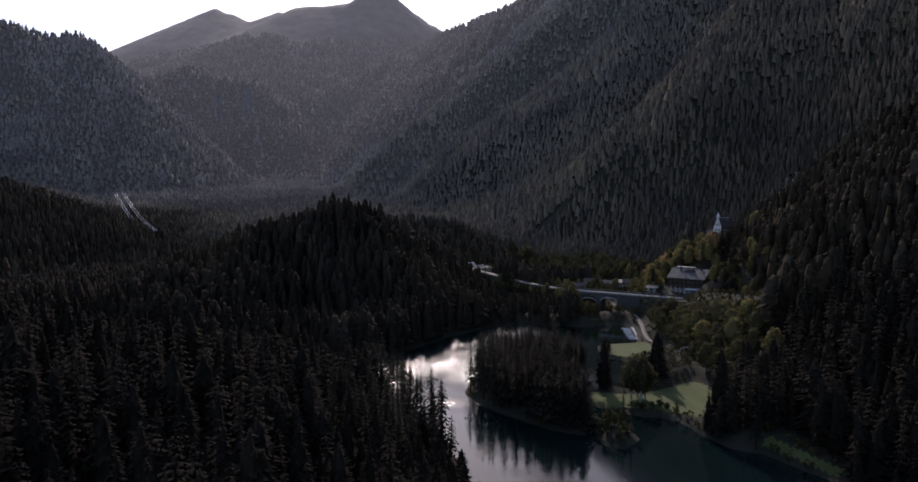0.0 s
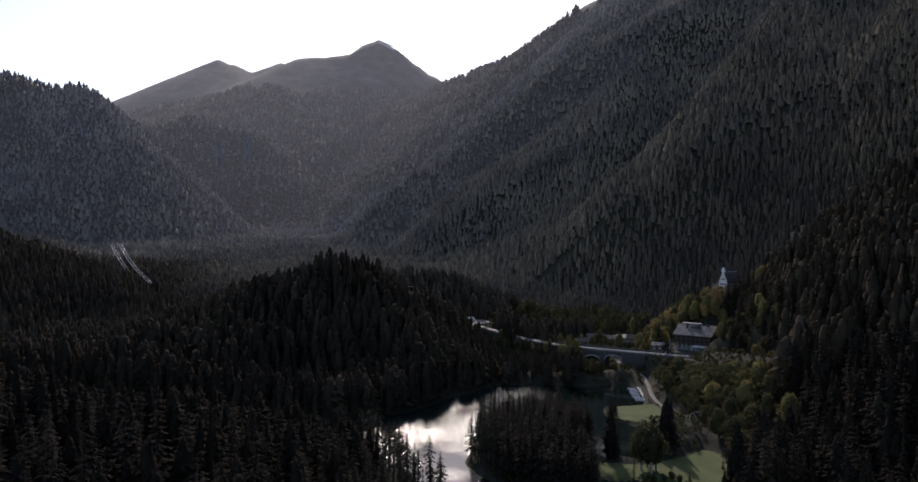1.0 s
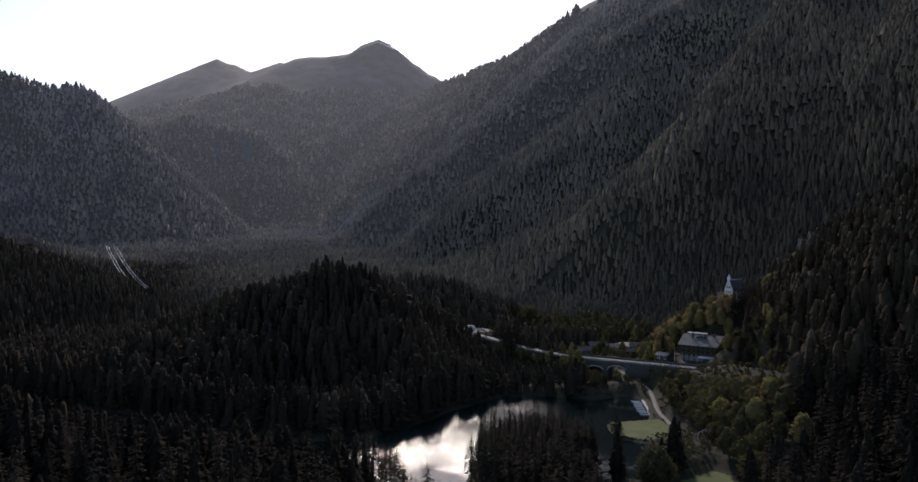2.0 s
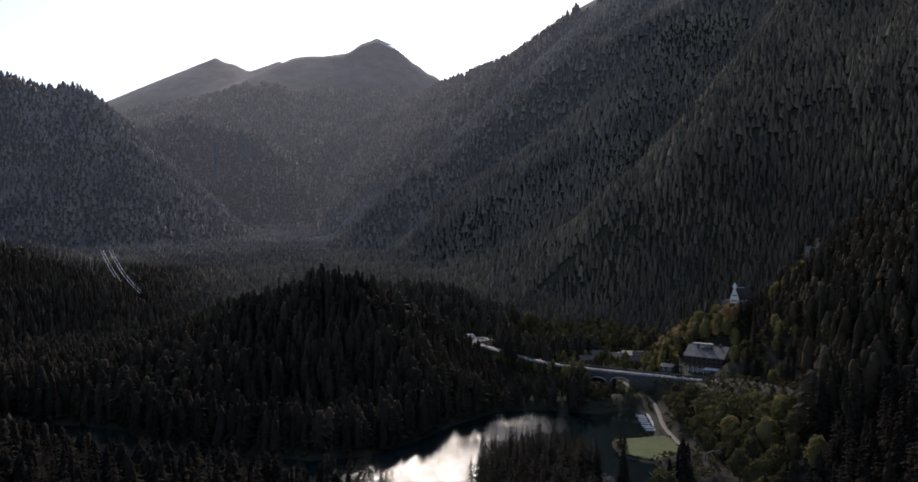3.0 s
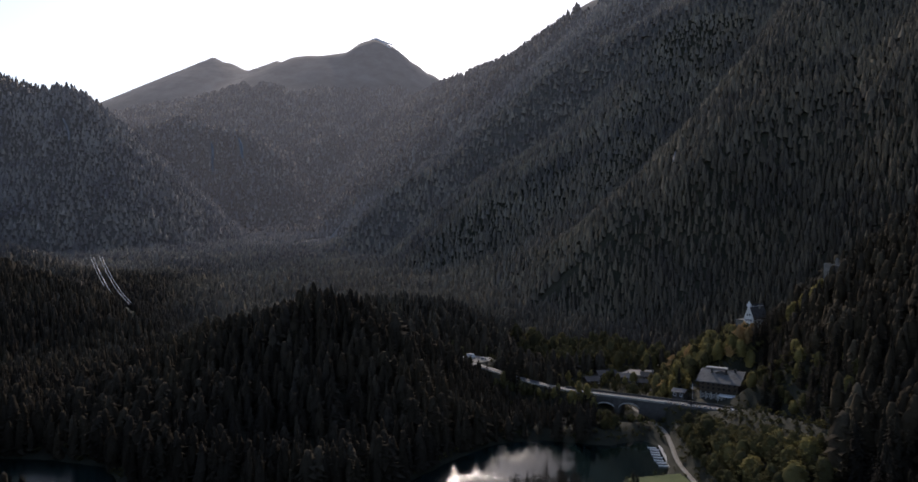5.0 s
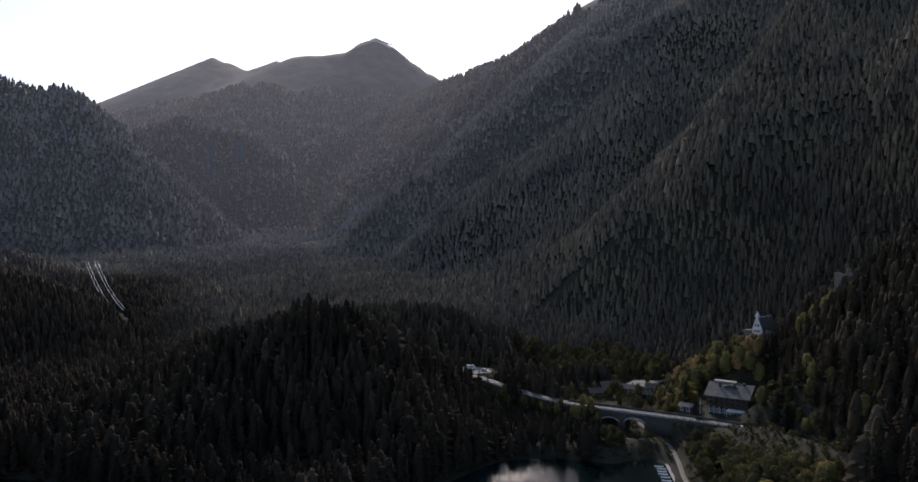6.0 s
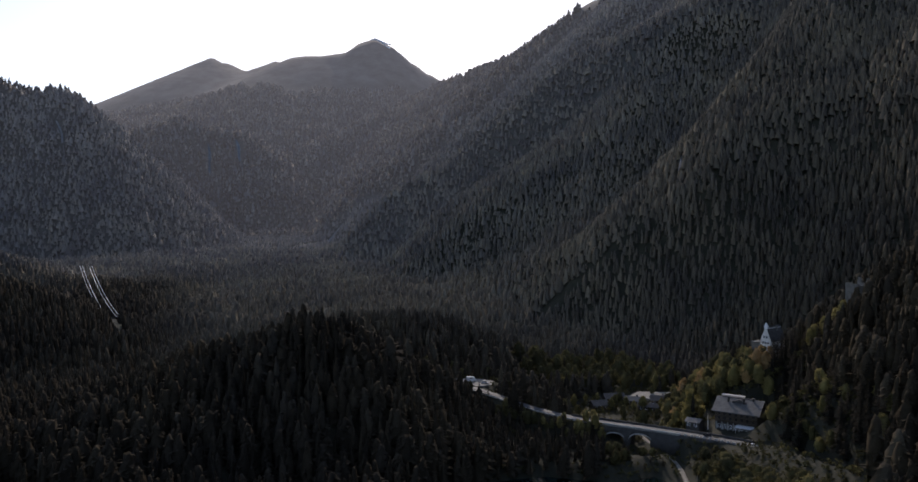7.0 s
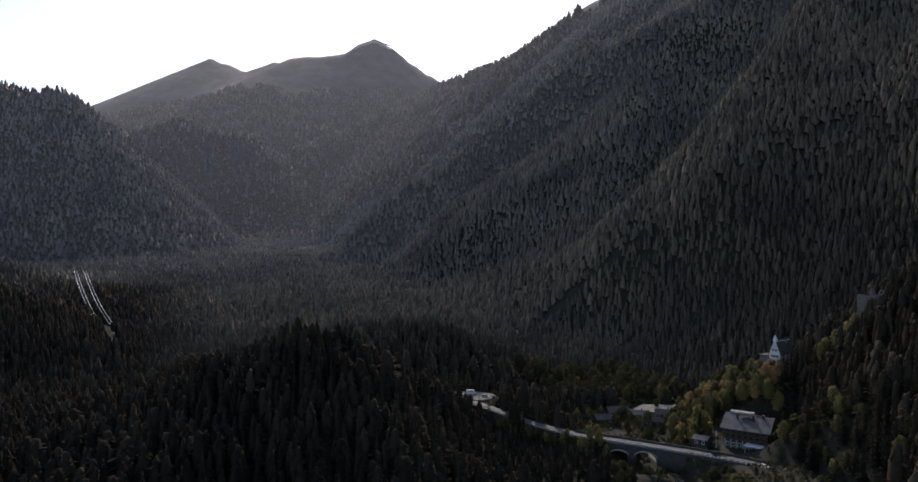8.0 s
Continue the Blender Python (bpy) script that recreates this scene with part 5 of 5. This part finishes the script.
for row, z in ((0, 1.9), (1, 5.9), (2, 8.1)):
    for k in range(7):
        window(house, pose(-W / 2 + 1.8 + k * 2.68, -0.02 - (0.2 if row else 0), z) @ Matrix.Diagonal((1.0, 1, 1.05 if row == 0 else 0.85, 1)), dark_frame if row else frame_mesh)
    for k in range(5):
        window(house, pose(-W / 2 - 0.02 - (0.17 if row else 0), 2.2 + k * 2.9, z, 0, 0, -90), dark_frame)
for z in (4.6, 7.1):
    bal = piece("balcony", Shape().box(0, -0.95, z, W * 0.98, 1.6, 0.16), M_TIMBER, house)
    rail = piece("railing", Shape().box(0, -1.7, z + 1.0, W * 0.98, 0.08, 0.1), M_TIMBER, bal)
    for k in range(36):
        piece("baluster", Shape().box(-W * 0.48 + k * W * 0.96 / 35, -1.7, z + 0.5, 0.22, 0.05, 0.95), M_TIMBER, bal)
for k in range(5):
    piece("pier", Shape().box(-W / 2 + 0.6 + k * 2.68, -0.12, 1.7, 0.55, 0.3, 4.6), M_PALESTONE, house, "pale pilaster between the windows")
can = piece("canopy", Shape().box(4.9, -2.8, 3.5, 8.4, 4.6, 0.18, rx=4).box(4.9, -5.1, 3.35, 8.5, 0.14, 0.42), M_WHITEPAINT, house, "white-edged entrance canopy")
for x in (1.0, 8.8):
    piece("canopy_post", Shape().cyl(x, -4.9, 1.5, 0.09, 3.8), M_WHITEPAINT, can)
pole = thing("flag_pole", "thin white pole at the corner of the guest house", "pole", pose(124.4, 433.0, 14.3))
piece("shaft", Shape().cyl(0, 0, 3.8, 0.11, 7.8, 10, r2=0.06), M_WHITEPAINT, pole)
piece("finial", Shape().cyl(0, 0, 7.8, 0.16, 0.25, 10, r2=0.05), M_METAL, pole)
annex = thing("low_annex", "low outbuilding with pale metal roof beside the guest house", "house", pose(120.5, 441.5, 13.6, 0, 0, -34.8))
piece("wall", Shape().box(0, 0, 0.2, 6.5, 7, 5.2), M_STONE, annex)
piece("roof", Shape().prism([(-4.1, 2.7), (0, 4.0), (4.1, 2.7), (4.1, 2.9), (0, 4.25), (-4.1, 2.9)], "x", -3.8, 3.8), M_SLATE, annex)
for x in (-1.8, 1.6):
    window(annex, pose(x, -3.52, 1.5))

# ---- castle on the shoulder ----
castle = thing("castle_house", "white gabled castle house with steep dark roof", "castle", pose(172.5, 479.0, 40.0, 0, 0, -55))
CW, CD, CE, CR = 6.0, 14.0, 11.0, 18.4
piece("wall", Shape().prism([(-CW / 2, -6), (CW / 2, -6), (CW / 2, CE), (0.5, CR - 0.7), (-0.5, CR - 0.7), (-CW / 2, CE)], "y", 0, CD), M_PLASTER, castle)
croof = piece("roof", Shape().prism([(-CW / 2 - 0.5, CE - 0.8), (0, CR), (CW / 2 + 0.5, CE - 0.8), (CW / 2 + 0.5, CE - 0.4), (0, CR + 0.45), (-CW / 2 - 0.5, CE - 0.4)], "y", 0.15, CD + 0.4), M_DARKROOF, castle)
piece("gable_cap", Shape().cyl(0, 0.5, CR + 1.3, 1.5, 2.8, 4, rz=45, r2=0.05).box(0, 0.5, CR - 0.4, 1.7, 1.5, 1.2), M_WHITEPAINT, croof, "pale pointed turret cap")
piece("chimney", Shape().box(1.2, 9, CR - 1.4, 0.9, 0.9, 2.2), M_RUIN, croof)
for row, xs in ((0, (-1.9, 0, 1.9)), (1, (-1.9, 0, 1.9)), (2, (-1.5, 0, 1.5)), (3, (-0.8, 0.8))):
    for x in xs:
        window(castle, pose(x, -0.03, 3.0 + row * 3.3) @ Matrix.Diagonal((0.95, 1, 0.95, 1)))
wing = piece("wing", Shape().box(-6.3, 5.5, 3.5, 6.4, 8, 11), M_RUIN, castle, "lower grey wing")
piece("wing_roof", Shape().box(-6.3, 5.5, 9.15, 7.4, 9, 0.35, ry=-4), M_SLATE, wing)

# ---- ruined tower ----
tower = thing("ruined_tower", "broken grey stone castle tower among trees", "ruin", pose(219, 470, 63, 0, 0, 12))
rng = random.Random(5)
N = 14
outer = []
body = Shape()
for side in range(4):
    a = side * 90
    for k in range(N):
        u = -4.4 + (k + 0.5) * 8.8 / N
        top = 21 + (2.6 if side in (0, 1) and k > 9 else 0) - rng.uniform(0, 1.6) - (3.0 if side == 2 else 0)
        low = 0.0
        m = Matrix.Rotation(radians(a), 4, "Z")
        c = m @ Vector((u, -3.8, 0))
        hole = side == 0 and 8 <= k <= 9
        if hole:
            body.box(c.x, c.y, 5.6, 8.8 / N + 0.02, 1.2, 11.2, rz=a)
            body.box(c.x, c.y, (14.0 + top) / 2, 8.8 / N + 0.02, 1.2, top - 14.0, rz=a)
        else:
            body.box(c.x, c.y, top / 2 - 2, 8.8 / N + 0.02, 1.2, top + 4, rz=a)
piece("wall", body, M_RUIN, tower)

# ---- village roofs ----
def cottage(x, y, z, w, d, h, turn, label, roof_mat, wall_mat):
    c = thing("cottage", label, "house", pose(x, y, z, 0, 0, turn), "village houses")
    piece("wall", Shape().prism([(-d / 2, -1.5), (d / 2, -1.5), (d / 2, h), (0, h + d * 0.28), (-d / 2, h)], "x", -w / 2, w / 2), wall_mat, c)
    s = d * 0.28 / (d / 2)
    r = piece("roof", Shape().prism([(-d / 2 - 0.9, h - 0.9 * s), (0, h + d * 0.28), (d / 2 + 0.9, h - 0.9 * s), (d / 2 + 0.9, h - 0.9 * s + 0.3), (0, h + d * 0.28 + 0.3), (-d / 2 - 0.9, h - 0.9 * s + 0.3)], "x", -w / 2 - 0.8, w / 2 + 0.8), roof_mat, c)
    piece("chimney", Shape().box(w * 0.2, d * 0.1, h + d * 0.28 + 0.3, 0.7, 0.7, 1.8), M_STONE, r)
    for k in range(int(w / 3)):
        window(c, pose(-w / 2 + 1.7 + k * 3.0, -d / 2 - 0.02, h * 0.5) @ Matrix.Diagonal((0.9, 1, 0.8, 1)))
    piece("door", Shape().box(w / 2 - 1.3, -d / 2 - 0.03, 1.0, 1.0, 0.1, 2.05), M_TIMBER, c)


ROOFS = ((98, 526, 12, 8, 3.0, 8, M_DARKROOF, "low dark-roofed cottage among village trees"), (109, 519, 9, 6, 2.8, -24, M_SLATE, "small timber house with grey roof"),
         (86, 512, 9, 7, 2.8, 15, M_DARKROOF, "dark timber barn with shallow roof"), (124, 516, 10, 7, 3.0, -12, M_DARKROOF, "dark-roofed farmhouse beside a pale yard"),
         (114, 505, 11, 5, 2.4, -18, M_DARKROOF, "long low shed with weathered dark roof"), (139, 526, 9, 7, 3.2, 20, M_DARKROOF, "small dark house below the wood"))
for x, y, w, d, h, turn, mat, label in ROOFS:
    cottage(x, y, float(height(np.array([x]), np.array([y]))[0]) + 0.2, w, d, h, turn, label, mat, M_TIMBER)

# ---- cars ----
def car_paint(name, colour):
    m, n, l, b = nodes_of(name, 0.25, 0.5)
    c = ramp(n, l, noise_node(n, l, 2.0), (0.3, tuple(0.9 * v for v in colour)), (0.7, colour))
    l.new(c, b.inputs["Base Color"])
    b.inputs["Coat Weight"].default_value = 0.5
    return m


M_WHITECAR, M_DARKCAR, M_SILVER = car_paint("white_car_paint", (0.7, 0.7, 0.7)), car_paint("black_car_paint", (0.02, 0.02, 0.025)), car_paint("silver_car_paint", (0.4, 0.41, 0.42))
M_TYRE = rough_mat("tyre_rubber", (0.015, 0.015, 0.015), (0.03, 0.03, 0.03), 4.0, 0.85)
tyre = Shape().cyl(0, 0, 0, 0.33, 0.22, 16, rx=90).mesh("tyre", M_TYRE)
rim = Shape().cyl(0, 0, 0, 0.2, 0.235, 10, rx=90).mesh("rim", M_METAL)


def car(x, y, z, turn, paint, label, van=False):
    c = thing("camper_van" if van else "car", label, "van" if van else "car", pose(x, y, z, 0, 0, turn), "parked cars")
    if van:
        side = [(-2.9, 0.35), (2.9, 0.35), (2.95, 1.2), (2.3, 1.5), (1.8, 2.75), (-2.9, 2.85)]
        glass = [(2.32, 1.5), (2.26, 1.5), (1.9, 2.3), (1.96, 2.3)]
        wheels, half = (-1.9, 1.9), 1.05
    else:
        side = [(-2.15, 0.3), (2.15, 0.3), (2.2, 0.68), (1.25, 0.9), (0.55, 1.42), (-1.3, 1.46), (-2.1, 0.95)]
        glass = [(1.28, 0.93), (1.2, 0.9), (0.56, 1.34), (0.63, 1.38)]
        wheels, half = (-1.3, 1.35), 0.85
    body = Shape().prism(side, "y", -half, half)
    bmesh.ops.bevel(body.bm, geom=list(body.bm.edges), offset=0.07, segments=2, affect="EDGES")
    b = piece("body", body, paint, c)
    piece("windscreen", Shape().prism(glass, "y", -half + 0.12, half - 0.12), M_GLASS, b)
    top = 1.36 if not van else 2.3
    for s in (-1, 1):
        piece("side_window", Shape().box(-0.35, s * (half + 0.005), top - 0.22, 1.7, 0.03, 0.34), M_GLASS, b)
        piece("headlight", Shape().box(side[2][0] - 0.06, s * (half - 0.3), side[2][1] - 0.05, 0.16, 0.34, 0.16), M_METAL, b)
        for wx in wheels:
            w = part("wheel", tyre, c)
            w.matrix_basis = pose(wx, s * (half - 0.08), 0.33)
            part("rim", rim, w)


def road_point(x):
    p = min(stations(ROAD, 0.5)[0], key=lambda q: abs(q[0] - x) + (100 if q[1] < 340 else 0))
    return float(p[2])


car(134.2, 402.6, road_point(136) + 0.02, -58, M_WHITECAR, "white car parked at the road edge by the house")
car(137.6, 407.0, road_point(136) + 0.0, -54, M_DARKCAR, "dark car parked on the road by the house")
car(121.0, 423.5, road_point(121.0) + 0.02, -38, M_DARKCAR, "dark car standing on the road near the house")
car(9, 511, 21.5, 8, M_WHITECAR, "white camper van parked on the gravel car park", True)
for x, y, turn, paint, label in ((-6, 505, 60, M_WHITECAR, "white car on the gravel car park"), (-2.5, 503, 65, M_SILVER, "silver car on the gravel car park"), (1.5, 500.5, 62, M_DARKCAR, "dark car on the gravel car park"), (17, 505, -30, M_SILVER, "silver car near the car park exit"), (-4, 513, 10, M_DARKCAR, "dark car at the back of the car park")):
    car(x, y, 21.5, turn, paint, label)
car(150.5, 331, road_point(152) + 0.02, 105, M_SILVER, "silver car on the wooded hill road")
car(146.5, 352, road_point(146.5) + 0.02, 98, M_WHITECAR, "white car on the wooded hill road")

# ---- boats and jetty ----
M_BOAT = rough_mat("boat_hull", (0.62, 0.62, 0.6), (0.8, 0.8, 0.78), 1.5, 0.45, 6.0, 0.004, 0.5)
M_PLANK = rough_mat("silvered_planks", (0.3, 0.29, 0.27), (0.46, 0.45, 0.42), 1.2, 0.85, 8.0, 0.01)
JA, JB = Vector((93.6, 366.0, 0)), Vector((97.2, 397.0, 0))
way = (JB - JA).normalized()
jturn = math.degrees(math.atan2(way.y, way.x))
jetty = thing("jetty", "long weathered wooden jetty along the shore", "jetty", pose(*JA, 0, 0, jturn))
plank = Shape().box(0, 0, 0, 0.42, 2.4, 0.08).mesh("plank", M_PLANK)
for k in range(int((JB - JA).length / 0.45)):
    ob = part("plank", plank, jetty)
    ob.matrix_basis = pose(0.25 + k * 0.45, 0, 0.55)
for k in range(9):
    for s in (-1, 1):
        piece("post", Shape().cyl(0.6 + k * 3.7, s * 1.0, -0.55, 0.1, 2.1, 8), M_PLANK, jetty)


def boat(x, y, turn):
    b = thing("rowing_boat", "small white rowing boat moored at the jetty", "boat", pose(x, y, 0.05, 0, 0, turn), "moored boats")
    v, f = [], []
    K = 9
    for k in range(K):
        u = k / (K - 1)
        half = 0.58 * math.sin(math.pi * min(1, 0.22 + 0.8 * u * 0.98)) ** 0.7 if u < 0.98 else 0.03
        sheer = 0.42 + 0.2 * (2 * u - 0.8) ** 2
        for q, zz in ((-1, sheer), (-0.8, 0.02), (0, -0.18), (0.8, 0.02), (1, sheer), (0.9, sheer), (0.68, 0.12), (0, 0.0), (-0.68, 0.12), (-0.9, sheer)):
            v.append((-2.1 + 4.2 * u, q * half, zz))
    for k in range(K - 1):
        for j in range(10):
            f.append((k * 10 + j, k * 10 + (j + 1) % 10, k * 10 + 10 + (j + 1) % 10, k * 10 + 10 + j))
    part("hull", mesh_from("hull", np.array(v), np.array(f), M_BOAT, True), b)
    for bx in (-1.2, 0.0, 1.0):
        piece("thwart", Shape().box(bx, 0, 0.3, 0.26, 1.25, 0.05), M_PLANK, b)
    return b


first = boat(0, 0, 0)
for k in range(8):
    p = JA + way * (2.0 + k * 3.75 + random.uniform(-0.5, 0.5))
    m = Matrix.Translation((p.x - 3.8 + random.uniform(-0.7, 0.5), p.y + 0.4, 0.05)) @ pose(0, 0, 0, 0, 0, jturn + 90 + random.uniform(-9, 9))
    if k == 0:
        first.matrix_basis = m
    else:
        copy_thing(first, m)

# ---- power line ----
M_PYLON = rough_mat("dull_galvanised_steel", (0.05, 0.05, 0.05), (0.1, 0.1, 0.1), 0.8, 0.7)
def pylon(x, y, tall, label):
    z = float(height(np.array([x]), np.array([y]))[0])
    p = thing("pylon", label, "pylon", pose(x, y, z, 0, 0, 30), "power line")
    for sx, sy in ((-1, -1), (1, -1), (1, 1), (-1, 1)):
        piece("leg", Shape().box(sx * 0.9, sy * 0.9, tall / 2 - 0.4, 0.16, 0.16, tall + 0.8, rx=sy * 2.2, ry=-sx * 2.2), M_PYLON, p)
    for k in range(int(tall / 3)):
        piece("brace", Shape().box(0, 0.9 - 0.03 * k, 1.5 + 3 * k, 2.6 - 0.1 * k, 0.08, 0.08, ry=50 if k % 2 else -50).box(0, -0.9 + 0.03 * k, 1.5 + 3 * k, 2.6 - 0.1 * k, 0.08, 0.08, ry=-50 if k % 2 else 50), M_PYLON, p)
    piece("cross_arm", Shape().box(0, 0, tall - 0.5, 15, 0.35, 0.35), M_PYLON, p)
    return Vector((x, y, z + tall - 0.5))


up = pylon(-449, 952, 68 - float(height(np.array([-449.0]), np.array([952.0]))[0]), "tall lattice pylon on the wooded hill")
low = pylon(-320, 750, max(5.0, 24 - float(height(np.array([-320.0]), np.array([750.0]))[0])), "short lattice pylon beside the switching station")
M_CABLE = rough_mat("bright_aluminium_cable", (0.65, 0.65, 0.66), (0.85, 0.85, 0.85), 0.5, 0.4, 5.0, 0.002, 0.5, 0.6)
across = Vector((0.87, 0.5, 0))
for off in (-6.5, -3.6, 3.4, 6.3):
    pts = []
    for k in range(41):
        u = k / 40
        q = up.lerp(low, u) + across * off
        pts.append((q.x, q.y, q.z - 0.2 - 26 * u * (1 - u)))
    tagged(new("power_cable", band("power_cable", pts, 3.0, [(-0.2, 0), (0, 0.2), (0.2, 0), (0, -0.2)], M_CABLE, True)), "bright sagging power cable glinting in the sun", "cable", "power cables")
zs = float(height(np.array([-333.0]), np.array([744.0]))[0])
st = thing("switching_station", "small white switching station hut below the cables", "hut", pose(-334, 744, zs, 0, 0, 25))
piece("wall", Shape().box(0, 0, 2.0, 9, 6, 5), M_PLASTER, st)
piece("roof", Shape().box(0, 0, 4.7, 10, 7, 0.4, rx=5), M_SLATE, st)
piece("door", Shape().box(2, -3.05, 1.1, 1.4, 0.1, 2.2), M_TIMBER, st)

# ---- fallen bleached tree by the meadow ----
M_BLEACHED = rough_mat("bleached_wood", (0.22, 0.2, 0.17), (0.38, 0.36, 0.32), 2.0, 0.85, 6.0, 0.02)
fz = float(height(np.array([96.0]), np.array([300.0]))[0])
dead = thing("fallen_tree", "bleached fallen tree with bare arching branches", "dead tree", pose(95.0, 301.0, fz))
for name, pts, r in (("trunk", ((0, 0, 0.2), (-1.2, 0.4, 3.2), (-0.6, 0.9, 5.4), (1.6, 1.2, 6.2), (3.8, 1.0, 5.0)), 0.26), ("branch", ((-0.9, 0.6, 4.4), (-2.2, 0.2, 5.0), (-3.0, 0, 3.6), (-3.2, 0, 2.2)), 0.14),
                     ("branch", ((1.6, 1.2, 6.2), (3.0, 0.4, 6.6), (5.0, 0.2, 5.4)), 0.12), ("branch", ((0.5, 1.0, 5.8), (1.2, 0, 4.6), (1.6, -0.8, 2.6)), 0.12), ("branch", ((2.4, 1.2, 5.9), (4.4, 2.2, 4.4), (5.8, 2.6, 2.6)), 0.1)):
    bits = [tube(a, b, r * (1 - 0.2 * i), r * (0.8 - 0.2 * i), 6) for i, (a, b) in enumerate(zip(pts[:-1], pts[1:]))]
    part(name, mesh_from(name, *joined(bits), M_BLEACHED, True), dead)
